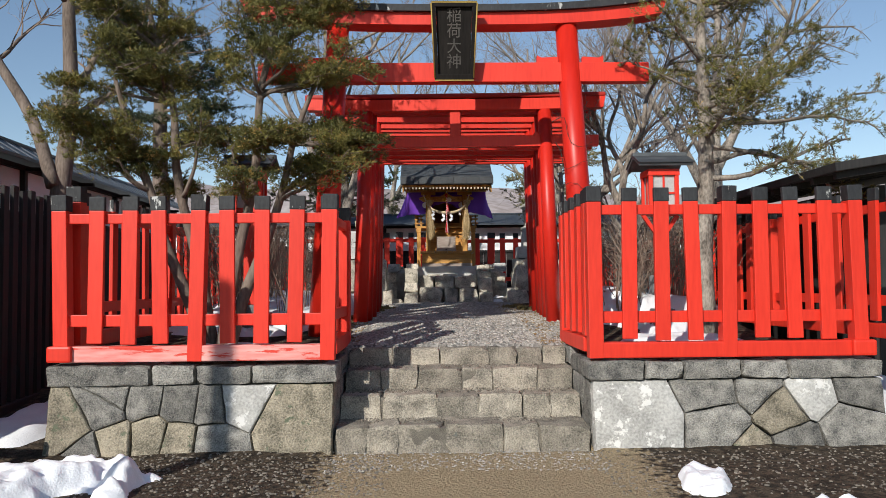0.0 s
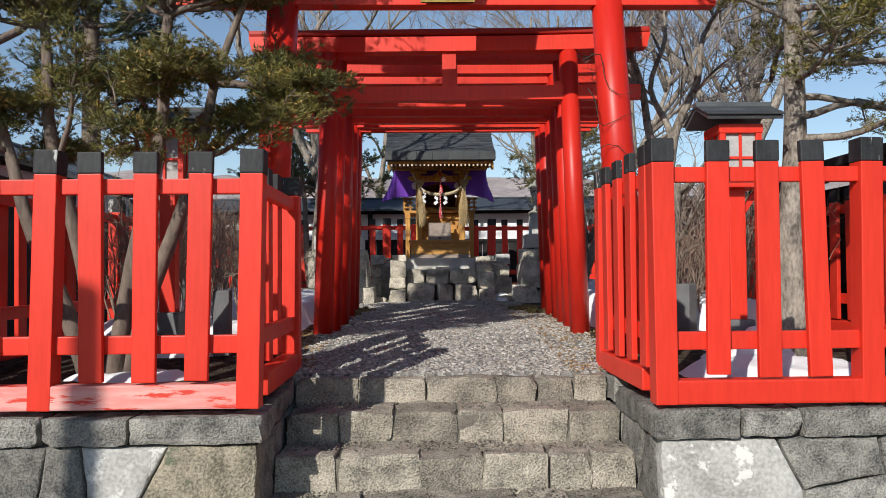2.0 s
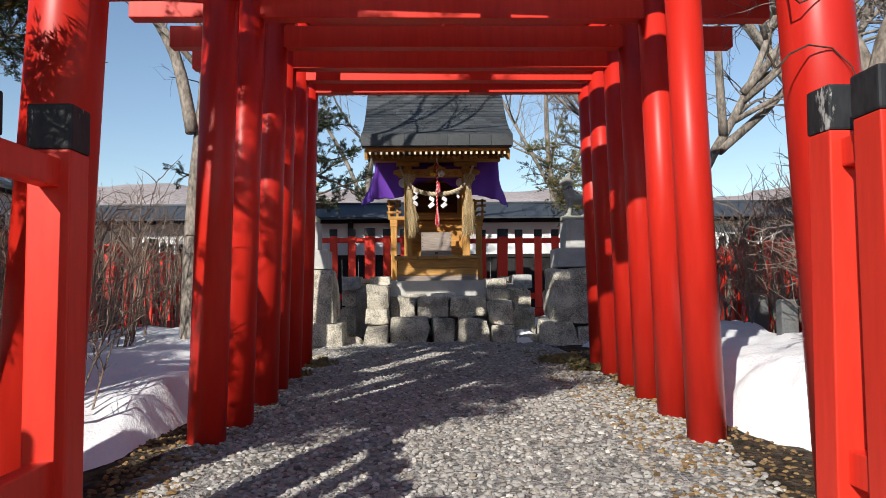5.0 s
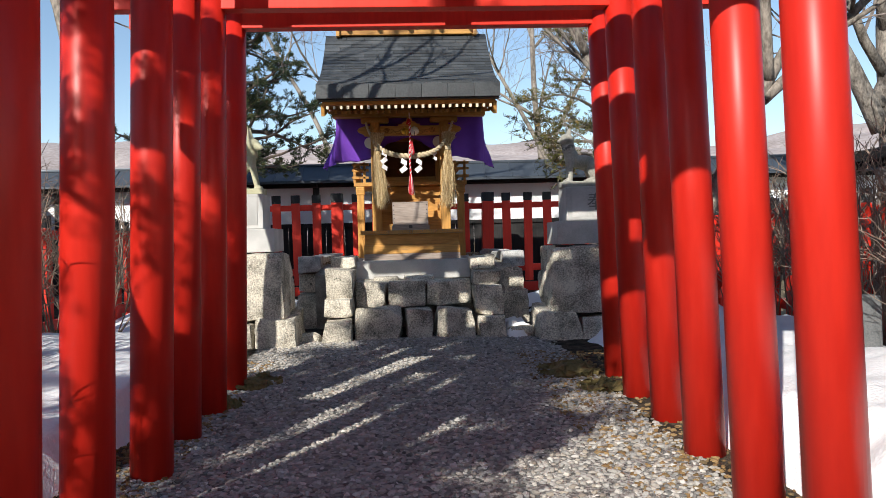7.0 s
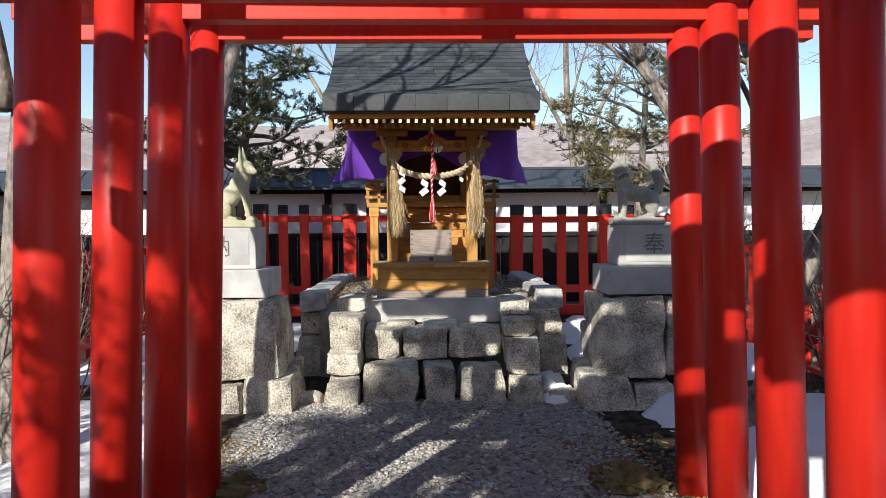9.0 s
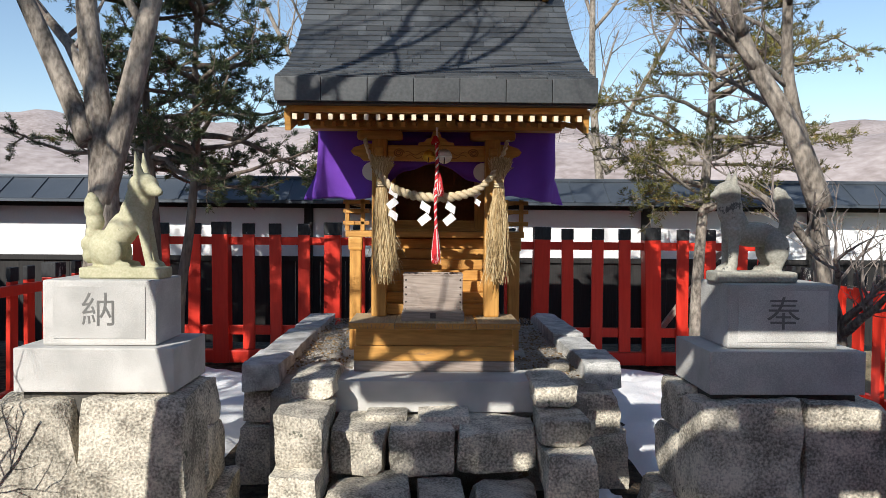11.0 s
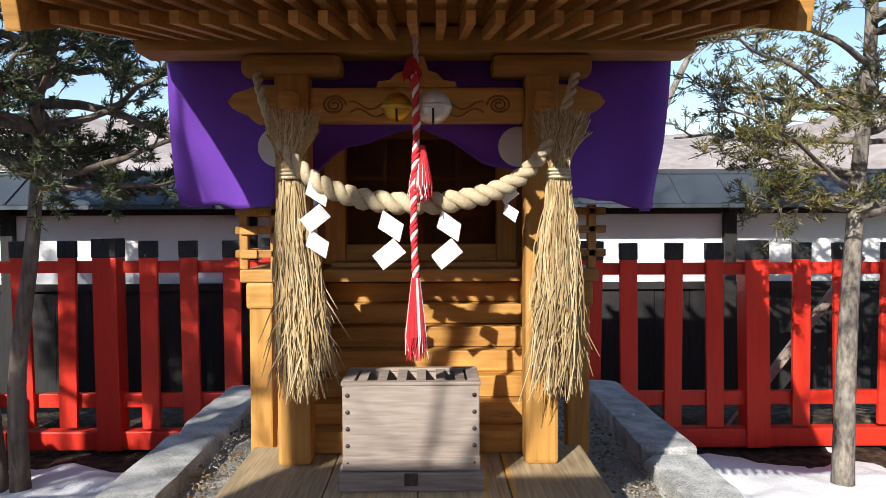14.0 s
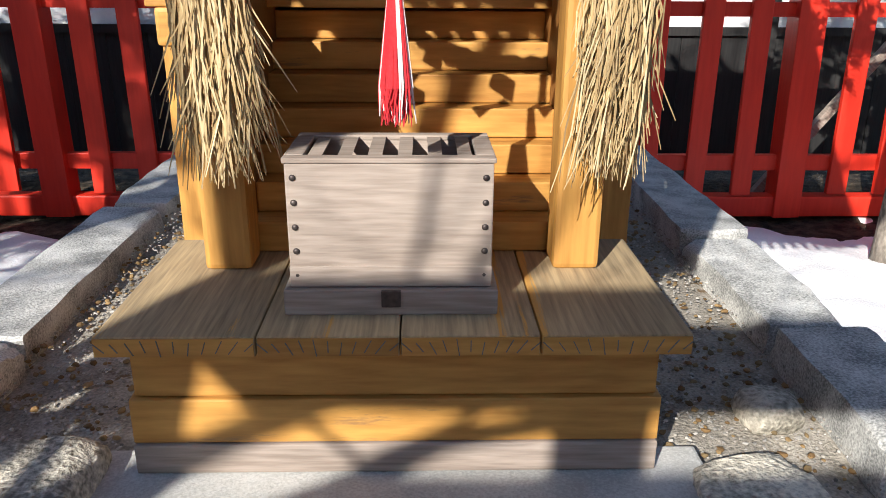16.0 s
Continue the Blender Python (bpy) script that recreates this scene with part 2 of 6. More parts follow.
def cylm(p0, p1, r0, r1, n=24, bm=None, bevel=0.0):
    bm = bm or bmesh.new()
    p0, p1 = Vector(p0), Vector(p1)
    d = p1 - p0
    m = Matrix.Translation((p0 + p1) / 2) @ d.to_track_quat("Z", "Y").to_matrix().to_4x4()
    r = bmesh.ops.create_cone(bm, cap_ends=True, segments=n, radius1=r0, radius2=r1, depth=d.length, matrix=m)
    fs = {f for v in r["verts"] for f in v.link_faces}
    for f in fs:
        f.smooth = len(f.verts) == 4
    if bevel:
        es = [ed for ed in {ed for v in r["verts"] for ed in v.link_edges} if any(len(f.verts) > 4 for f in ed.link_faces)]
        bmesh.ops.bevel(bm, geom=es, offset=bevel, segments=2, affect="EDGES")
    return bm


def ballm(c, r, scale=(1, 1, 1), n=3, bm=None, turn=None):
    bm = bm or bmesh.new()
    m = Matrix.Translation(c) @ (turn or Matrix()) @ Matrix.Diagonal((*scale, 1))
    q = bmesh.ops.create_icosphere(bm, subdivisions=n, radius=r, matrix=m)
    for f in {f for v in q["verts"] for f in v.link_faces}:
        f.smooth = True
    return bm


def rockm(x0, x1, y0, y1, z0, z1, seed, rough=0.05, power=5.0, cuts=6, bm=None, taper=0.0, skew=0.0, chips=0):
    """An uneven block that fills about the box given; skew moves its corners, chips cut off some of them."""
    bm = bm or bmesh.new()
    rnd_ = random.Random(int(seed * 1009) + int(x0 * 977))
    c = Vector(((x0 + x1) / 2, (y0 + y1) / 2, (z0 + z1) / 2))
    h = Vector(((x1 - x0) / 2, (y1 - y0) / 2, (z1 - z0) / 2))
    b2 = bmesh.new()
    bmesh.ops.create_cube(b2, size=2)
    bmesh.ops.subdivide_edges(b2, edges=b2.edges, cuts=cuts, use_grid_fill=True)
    off = Vector((seed * 3.7, seed * 1.3, seed * 2.1))
    s = min(h)
    corner = {(a_, b_, d_): Vector((rnd_.uniform(-1, 0.35) * a_, rnd_.uniform(-1, 0.35) * b_, rnd_.uniform(-1, 0.25) * d_)) * s * skew for a_ in (-1, 1) for b_ in (-1, 1) for d_ in (-1, 1)}
    cutters = []
    for _ in range(chips):
        nrm = Vector((rnd_.choice((-1, 1)) * rnd_.uniform(0.4, 1), rnd_.choice((-1, 1)) * rnd_.uniform(0.2, 1), rnd_.choice((-1, 1)) * rnd_.uniform(0.3, 1)))
        cutters.append((nrm, sum(abs(t) for t in nrm) * rnd_.uniform(0.80, 0.93)))
    for v in b2.verts:
        k = sum(abs(t) ** power for t in v.co) ** (1 / power)
        p = v.co / k
        for nrm, lim in cutters:
            over = nrm.dot(p) - lim
            if over > 0:
                p = p - nrm * (over / nrm.length_squared)
        q = Vector((p.x * h.x * (1 - taper * p.z * 0.5), p.y * h.y * (1 - taper * p.z * 0.5), p.z * h.z))
        if skew:
            for (a_, b_, d_), mv in corner.items():
                q += mv * ((1 + a_ * p.x) * (1 + b_ * p.y) * (1 + d_ * p.z) / 8)
        f1 = noise.noise_vector(q / (s * 1.6) + off)
        f2 = noise.noise_vector(q / (s * 0.5) + off * 2)
        f3 = noise.noise_vector(q / 0.035 + off)
        v.co = c + q + f1 * rough * s * 2.0 + f2 * rough * s * 1.0 + f3 * 0.004
    sharpen(b2)
    me = bpy.data.meshes.new("tmp")
    b2.to_mesh(me)
    b2.free()
    bm.from_mesh(me)
    bpy.data.meshes.remove(me)
    return bm


def sharpen(bm, angle=0.62):
    """Smooth shading, broken at the hard edges."""
    for f in bm.faces:
        f.smooth = True
    bm.normal_update()
    for ed in bm.edges:
        ed.smooth = len(ed.link_faces) != 2 or ed.calc_face_angle(0.0) < angle


def tube(V, F, pts, radii, n=6):
    """Appends a tube along pts to the lists V, F."""
    start = len(V)
    last = None
    for i, p in enumerate(pts):
        d = (pts[min(i + 1, len(pts) - 1)] - pts[max(i - 1, 0)])
        if d.length < 1e-6:
            d = Vector((0, 0, 1))
        d.normalize()
        u = d.orthogonal().normalized() if last is None else (last - d * last.dot(d)).normalized()
        last = u
        w = d.cross(u)
        for k in range(n):
            g = 2 * math.pi * k / n
            V.append(p + (u * math.cos(g) + w * math.sin(g)) * radii[i])
    for i in range(len(pts) - 1):
        for k in range(n):
            a0, b0 = start + i * n + k, start + i * n + (k + 1) % n
            F.append((a0, b0, b0 + n, a0 + n))
    F.append(tuple(start + k for k in reversed(range(n))))
    F.append(tuple(start + (len(pts) - 1) * n + k for k in range(n)))


def cells(x0, x1, z0, z1, seeds):
    """Voronoi cells of the seeds inside a rectangle, as polygons."""
    out = []
    for i, (sx, sz) in enumerate(seeds):
        poly = [(x0, z0), (x1, z0), (x1, z1), (x0, z1)]
        for j, (tx, tz) in enumerate(seeds):
            if i == j:
                continue
            mx, mz, nx, nz = (sx + tx) / 2, (sz + tz) / 2, tx - sx, tz - sz
            nxt = []
            for k in range(len(poly)):
                p, q = poly[k], poly[(k + 1) % len(poly)]
                dp = (p[0] - mx) * nx + (p[1] - mz) * nz
                dq = (q[0] - mx) * nx + (q[1] - mz) * nz
                if dp <= 0:
                    nxt.append(p)
                if dp * dq < 0:
                    f = dp / (dp - dq)
                    nxt.append((p[0] + (q[0] - p[0]) * f, p[1] + (q[1] - p[1]) * f))
            poly = nxt
            if len(poly) < 3:
                break
        if len(poly) >= 3:
            out.append(poly)
    return out


def face_stone(poly, place, thick, seed, gap=0.006):
    """A stone whose face is the polygon; place(u, v, w) gives the world point, w outwards."""
    rnd = random.Random(seed)
    cx, cz = sum(p[0] for p in poly) / len(poly), sum(p[1] for p in poly) / len(poly)
    pts = []
    for k in range(len(poly)):
        p, q = poly[k], poly[(k + 1) % len(poly)]
        steps = max(1, int(math.hypot(q[0] - p[0], q[1] - p[1]) / 0.09))
        for s in range(steps):
            f = s / steps
            pts.append((p[0] + (q[0] - p[0]) * f + rnd.uniform(-0.006, 0.006), p[1] + (q[1] - p[1]) * f + rnd.uniform(-0.006, 0.006)))
    bm = bmesh.new()
    rings = []
    for inset, w in ((gap, -0.06), (gap, thick * 0.45), (gap + 0.006, thick * 0.85), (gap + 0.022, thick)):
        ring = []
        for u, v in pts:
            d = math.hypot(u - cx, v - cz) or 1
            f = max(0.1, 1 - inset / d)
            ww = w + (noise.noise(Vector((u * 5, v * 5, seed))) * 0.018 if w > 0 else 0)
            ring.append(bm.verts.new(place(cx + (u - cx) * f, cz + (v - cz) * f, ww)))
        rings.append(ring)
    for f in (0.66, 0.33):
        ring = []
        for u, v in pts:
            uu, vv = cx + (u - cx) * f, cz + (v - cz) * f
            ring.append(bm.verts.new(place(uu, vv, thick * 1.03 + noise.noise(Vector((uu * 7, vv * 7, seed))) * 0.022 + noise.noise(Vector((uu * 23, vv * 23, seed))) * 0.014)))
        rings.append(ring)
    mid = bm.verts.new(place(cx, cz, thick * 1.05))
    n = len(pts)
    for ra, rb in zip(rings, rings[1:]):
        for k in range(n):
            bm.faces.new((ra[k], ra[(k + 1) % n], rb[(k + 1) % n], rb[k]))
    for k in range(n):
        bm.faces.new((rings[-1][k], rings[-1][(k + 1) % n], mid))
    bmesh.ops.recalc_face_normals(bm, faces=bm.faces)
    sharpen(bm, 0.8)
    return bm


# ---- ground ----
def path_z(y):
    return float(np.interp(y, [-5, 0, 6.5, 6.9, 7.9, 9.5, 11.5, 12.6, 14.3, 19, 40], [-0.05, 0.0, 0.07, 0.07, 0.86, 1.02, 1.05, 1.09, 1.14, 1.22, 1.3]))


def ground_z(x, y):
    low = float(np.interp(y, [-10, 0, 6.5, 14, 20, 40, 400], [-0.1, 0, 0.07, 0.75, 1.2, 1.35, 1.5]))
    bumps = 0.035 * noise.noise(Vector((x * 0.9, y * 0.9, 0))) + 0.012 * noise.noise(Vector((x * 5, y * 5, 3)))
    if abs(x) > 60 or abs(y) > 60:
        return low
    if -0.86 < x < 1.44 and 6.7 < y < 8.0:
        return 0.03
    if -3.1 < x < 3.75 and 6.86 < y < 19.4:
        z = float(np.interp(y, [6.8, 8.2, 9.5, 11.5, 12.6, 14.3, 19.4], [0.80, 0.88, 1.02, 1.05, 1.09, 1.14, 1.22]))
        return z + bumps * (0.35 if -0.7 < x < 1.4 else 1.0)
    return low + bumps * (0.4 if -0.8 < x < 1.6 else 1.0)


def axis(lo, hi, step):
    far = [60, 20, 8, 3, 1.2, 0.5]
    left = [lo - 700, lo - 300, lo - 120] + [lo - f for f in far]
    right = [hi + f for f in reversed(far)] + [hi + 120, hi + 300, hi + 700]
    return np.array(left + list(np.arange(lo, hi + step / 2, step)) + right)


gx, gy = axis(-6.0, 7.0, 0.1), axis(-2.0, 21.0, 0.1)
GV = [(x, y, ground_z(x, y)) for y in gy for x in gx]
nx_ = len(gx)
GF = [(j * nx_ + i, j * nx_ + i + 1, (j + 1) * nx_ + i + 1, (j + 1) * nx_ + i) for j in range(len(gy) - 1) for i in range(nx_ - 1)]


def ground_material():
    m = bpy.data.materials.new("sand_soil_and_gravel")
    m.use_nodes = True
    n, l = m.node_tree.nodes, m.node_tree.links
    b = n["Principled BSDF"]
    b.inputs["Roughness"].default_value, b.inputs["Specular IOR Level"].default_value = 0.95, 0.2
    co = n.new("ShaderNodeTexCoord")
    att = n.new("ShaderNodeAttribute")
    att.attribute_name = "cover"
    sep = n.new("ShaderNodeSeparateColor")
    l.new(att.outputs["Color"], sep.inputs[0])

    def noise_node(scale, detail=5):
        t = n.new("ShaderNodeTexNoise")
        t.inputs["Scale"].default_value, t.inputs["Detail"].default_value = scale, detail
        l.new(co.outputs["Object"], t.inputs["Vector"])
        return t

    def ramp(src, c1, c2, p1=0.38, p2=0.64):
        r = n.new("ShaderNodeValToRGB")
        r.color_ramp.elements[0].position, r.color_ramp.elements[1].position = p1, p2
        r.color_ramp.elements[0].color, r.color_ramp.elements[1].color = (*c1, 1), (*c2, 1)
        l.new(src, r.inputs[0])
        return r.outputs[0]

    big, mid, fine = noise_node(2.0), noise_node(14), noise_node(120, 3)
    vor = n.new("ShaderNodeTexVoronoi")
    vor.inputs["Scale"].default_value = 38
    l.new(co.outputs["Object"], vor.inputs["Vector"])
    soil = ramp(mid.outputs[0], (0.028, 0.022, 0.016), (0.10, 0.075, 0.052))
    sand = ramp(fine.outputs[0], (0.25, 0.195, 0.115), (0.46, 0.37, 0.235))
    chips = ramp(vor.outputs["Color"], (0.13, 0.126, 0.118), (0.46, 0.44, 0.405), 0.1, 0.9)

    def mix(fac, a_, b_):
        x = n.new("ShaderNodeMix")
        x.data_type = "RGBA"
        l.new(fac, x.inputs[0])
        l.new(a_, x.inputs[6])
        l.new(b_, x.inputs[7])
        return x.outputs[2]

    def edge(chan):
        s = n.new("ShaderNodeMath")
        s.operation = "ADD"
        l.new(sep.outputs[chan], s.inputs[0])
        l.new(mid.outputs[0], s.inputs[1])
        r = n.new("ShaderNodeMapRange")
        r.inputs["From Min"].default_value, r.inputs["From Max"].default_value = 0.9, 1.12
        l.new(s.outputs[0], r.inputs[0])
        return r.outputs[0]

    c = mix(edge(1), soil, sand)
    c = mix(edge(0), c, chips)
    l.new(c, b.inputs["Base Color"])
    bp = n.new("ShaderNodeBump")
    bp.inputs["Strength"].default_value, bp.inputs["Distance"].default_value = 0.8, 0.02
    s = n.new("ShaderNodeMath")
    s.operation = "ADD"
    l.new(vor.outputs["Distance"], s.inputs[0])
    l.new(fine.outputs[0], s.inputs[1])
    l.new(s.outputs[0], bp.inputs["Height"])
    l.new(bp.outputs[0], b.inputs["Normal"])
    return m


GROUND = ground_material()
ground = raw("ground", GV, GF, GROUND, smooth=True)
tagged(ground, "sandy path, dark soil and grey gravel ground", "ground", kind="structure")
cover = ground.data.color_attributes.new("cover", "FLOAT_COLOR", "POINT")
vals = np.zeros((len(GV), 4), dtype=np.float32)
for i, (x, y, z) in enumerate(GV):
    grav = 1.0 if (-0.95 < x < 1.5 and 7.9 < y < 14.6) else 0.0
    sand = min(1.0, max(0.15, 0.5 + 0.9 * min(x + 0.85, 1.5 + 0.04 * y - x))) if y < 6.9 and x < 3.2 else min(0.9, max(0.15, 0.15 + 0.5 * (x - 3.6)))
    vals[i] = (grav, sand, 0, 1)
cover.data.foreach_set("color", vals.ravel())


# ---- retaining wall and steps ----
def retaining_wall(name, x0, x1, seeds, breaks, mats, top=0.82):
    w = thing(name, "low rubble retaining wall with dressed cap stones", "wall", kind="structure")
    part("core", boxm(min(x0, x1) + 0.04, max(x0, x1) - 0.04, 6.78, 7.2, -0.2, top - 0.02), MORTAR, w)
    for k, poly in enumerate(cells(x0, x1, -0.06, top - 0.165, seeds)):
        bm = face_stone(poly, lambda u, v, o: (u + 0.06 * (0.65 - v) * (1 if u > 0.3 else -1) * (abs(u - 0.3) / 3), 6.77 - 0.08 * (0.65 - v) - o, v), 0.05, 11 + k * 3 + x0)
        part("stone", bm, mats[k % len(mats)], w)
    for k in range(len(breaks) - 1):
        part("cap_stone", rockm(breaks[k] + 0.005, breaks[k + 1] - 0.005, 6.69, 7.12, top - 0.165, top, 3 + k + x0, 0.06, 40, 10, skew=0.22, chips=3), STONE, w)
    return w


retaining_wall("wall_front_left", -3.2, -0.80, [(-3.0, 0.28), (-2.73, 0.45), (-2.66, 0.58), (-2.42, 0.55), (-2.63, 0.18), (-2.33, 0.20), (-2.08, 0.52), (-1.83, 0.50), (-2.1, 0.16), (-1.8, 0.14), (-1.64, 0.53), (-1.17, 0.3), (-2.86, 0.1)],
               [-3.24, -2.35, -1.98, -1.5, -0.77], [STONE_WARM, STONE, STONE, STONE, STONE_WARM, STONE_WARM, STONE, STONE, STONE_WARM, STONE, STONE_LIME, STONE_WARM, STONE])
retaining_wall("wall_front_right", 1.40, 3.92, [(1.85, 0.3), (2.45, 0.56), (2.82, 0.58), (2.5, 0.28), (3.0, 0.36), (3.3, 0.55), (3.7, 0.6), (3.6, 0.22), (3.1, 0.08), (2.75, 0.02)],
               [1.36, 1.86, 2.2, 2.7, 3.1, 3.92], [STONE_LIME, STONE, STONE, STONE, STONE_WARM])


def cheek_wall(name, x_face, side):
    w = thing(name, "stone cheek wall beside the steps", "wall", kind="structure")
    x_in = x_face + side * 0.3
    part("core", boxm(min(x_face + side * 0.04, x_in), max(x_face + side * 0.04, x_in), 7.12, 8.3, -0.1, 0.80), MORTAR, w)
    part("cap_stone", rockm(min(x_face, x_in), max(x_face, x_in), 7.13, 7.72, 0.66, 0.82, 5 + side, 0.05, 40, 9, skew=0.2, chips=3), STONE, w)
    part("cap_stone", rockm(min(x_face, x_in), max(x_face, x_in), 7.73, 8.32, 0.69, 0.86, 8 + side, 0.05, 40, 9, skew=0.2, chips=3), STONE, w)
    for k, poly in enumerate(cells(6.8, 8.25, 0.0, 0.66, [(7.0, 0.3), (7.3, 0.5), (7.5, 0.2), (7.8, 0.55), (8.0, 0.3)])):
        part("stone", face_stone(poly, lambda u, v, o: (x_face + side * 0.05 - side * o, u, v), 0.04, 40 + k + side), STONE, w)
    return w


cheek_wall("wall_step_left", -0.80, -1)
cheek_wall("wall_step_right", 1.39, 1)

steps = thing("stone_steps", "four worn stone steps of squared grey blocks", "steps", kind="structure")
RISERS = [(6.75, 0.05, 0.28, [-0.79, -0.53, -0.27, 0.13, 0.64, 0.95, 1.39]), (7.15, 0.26, 0.49, [-0.79, -0.42, 0.08, 0.46, 0.86, 1.12, 1.39]),
          (7.52, 0.47, 0.68, [-0.79, -0.45, -0.10, 0.33, 0.62, 1.05, 1.39]), (7.90, 0.66, 0.86, [-0.79, -0.36, 0.12, 0.60, 0.90, 1.16, 1.39])]
for r, (y, z0, z1, xs) in enumerate(RISERS):
    for k in range(len(xs) - 1):
        j = 0.02 * math.sin(7 * k + 3 * r)
        part("step_stone", rockm(xs[k] - 0.003, xs[k + 1] + 0.003, y + j, y + 0.46, z0 - 0.05, z1 + 0.3 * j, 50 + r * 9 + k, 0.07, 40, 10, skew=0.13, chips=3), STEP, steps)
for y, z0, z1, xs in RISERS:
    part("bedding", boxm(-0.79, 1.39, y + 0.035, y + 0.45, z0 - 0.06, z1 - 0.03), BEDDING, steps, "gritty earth between the stones")
part("bedding", boxm(-0.79, 1.39, 7.94, 8.35, 0.44, 0.80), BEDDING, steps)


# ---- red fences ----
def fence(name, x, y, length, turn, z, sizes, label, low=False, pale=False, post_w=0.125, board_w=0.128, feet=0, rail_top=1.28):
    """A fence that runs along its own +x from its first post. sizes: the kind of each upright, P post or B board."""
    f = thing(name, label, "fence", "red shrine fence", at=(x, y, z))
    f.rotation_euler = (0, 0, radians(turn))
    n = len(sizes)
    rnd = random.Random(int(abs(x * 100) + abs(y * 10)))
    for k, s in enumerate(sizes):
        u = length * k / (n - 1)
        w = post_w if s == "P" else board_w
        bot = 0.0 if s == "P" else 0.155 + rnd.uniform(-0.01, 0.01)
        top = rail_top + 0.01
        lean = Matrix.Rotation(radians(rnd.uniform(-1.4, 1.4)), 4, "Y")
        m = Matrix.Translation((u, 0, 0)) @ lean
        y0, y1 = (-post_w / 2, post_w / 2) if s == "P" else (-0.068, -0.03)
        o = part("post" if s == "P" else "board", boxm(-w / 2, w / 2, y0, y1, bot, top, 0.006, turn=m), RED, f)
        part("black_cap", boxm(-w / 2 - 0.003, w / 2 + 0.003, y0 - 0.003, y1 + 0.003, top, top + (0.135 if s == "P" else 0.12), 0.008, turn=m), BLACK, o, "chipped black-painted top")
    if feet:
        part("foot_block", boxm(-0.105 if feet < 0 else length - 0.10, 0.10 if feet < 0 else length + 0.105, -0.10, 0.10, 0.002, 0.14, 0.02), RED, f)
    part("rail", boxm(0, length, -0.028, 0.03, rail_top - 0.10, rail_top - 0.015, 0.006), RED, f)
    part("rail", boxm(0, length, -0.028, 0.03, 0.30, 0.40, 0.006), RED, f)
    part("sill", boxm(0.05, length - 0.05, -0.06, 0.06, 0.0, 0.135, 0.012), RED_PALE if pale else RED, f, "sun-bleached sill beam" if pale else "")
    return f


fence("red_fence", -3.11, 6.78, 2.25, 0, 0.85, "PBBBPBBBP", "red slatted fence with black tips and a bleached sill", pale=True, feet=-1)
fence("red_fence", 1.45, 6.78, 2.31, 0, 0.84, "PBBBPBBBP", "red slatted fence with chipped black tips on stone wall", rail_top=1.34, feet=1)
fence("red_fence", -0.87, 8.22, 1.22, -90, 0.87, "PBBBB", "short red fence beside the stone steps with black tips")
fence("red_fence", 1.46, 8.22, 1.22, -90, 0.87, "PBBBB", "short red fence beside the stone steps with black tips", rail_top=1.32)
fence("red_fence", -3.1, 19.1, 12.1, -90, 0.95, "PBBBPBBBPBBBPBBBPBBBPBBBPBBBPBBBPBBBPBBBP", "long red side fence with black tips")
fence("red_fence", 4.02, 19.05, 12.05, -88.8, 0.95, "PBBBPBBBPBBBPBBBPBBBPBBBPBBBPBBBPBBBPBBBP", "long red side fence with black tips")
fence("red_fence", -3.03, 19.1, 3.53, 0, 1.25, "PBBBPBBBPBBBP", "red rear fence with black tips in front of white wall", post_w=0.17, board_w=0.125, rail_top=1.365)
fence("red_fence", 0.62, 19.1, 3.41, 0, 1.24, "BBBPBBBPBBBP", "red rear fence with black tips in front of white wall", post_w=0.17, board_w=0.125, rail_top=1.345)


# ---- great gate ----
def wedge(name, x, side, z, y0, y1, parent):
    bm = bmesh.new()
    w = 0.24
    pts = [(x, z), (x + side * w, z), (x + side * w, z + 0.085), (x + side * (w - 0.05), z + 0.06), (x, z + 0.07)]
    a_ = [bm.verts.new((px, y0, pz)) for px, pz in pts]
    b_ = [bm.verts.new((px, y1, pz)) for px, pz in pts]
    bm.faces.new(a_), bm.faces.new(b_)
    for k in range(len(pts)):
        bm.faces.new((a_[k], a_[(k + 1) % len(pts)], b_[(k + 1) % len(pts)], b_[k]))
    part(name, bm, RED, parent)


def curved_beam(x0, x1, y0, y1, z0, z1, rise, cut=0.06, n=24):
    """A beam whose ends sweep up by rise, and slant outwards."""
    bm = bmesh.new()
    rows = []
    c, h = (x0 + x1) / 2, (x1 - x0) / 2
    for k in range(n + 1):
        s = -1 + 2 * k / n
        up = rise * abs(s) ** 3
        ex = cut * (abs(s) ** 12) * (1 if s > 0 else -1)
        rows.append([bm.verts.new(p) for p in ((c + s * h, y0, z0 + up), (c + s * h, y1, z0 + up), (c + s * h + ex, y1, z1 + up * 1.1), (c + s * h + ex, y0, z1 + up * 1.1))])
    for r0, r1 in zip(rows, rows[1:]):
        for k in range(4):
            bm.faces.new((r0[k], r0[(k + 1) % 4], r1[(k + 1) % 4], r1[k]))
    bm.faces.new(rows[0]), bm.faces.new(rows[-1])
    return bm


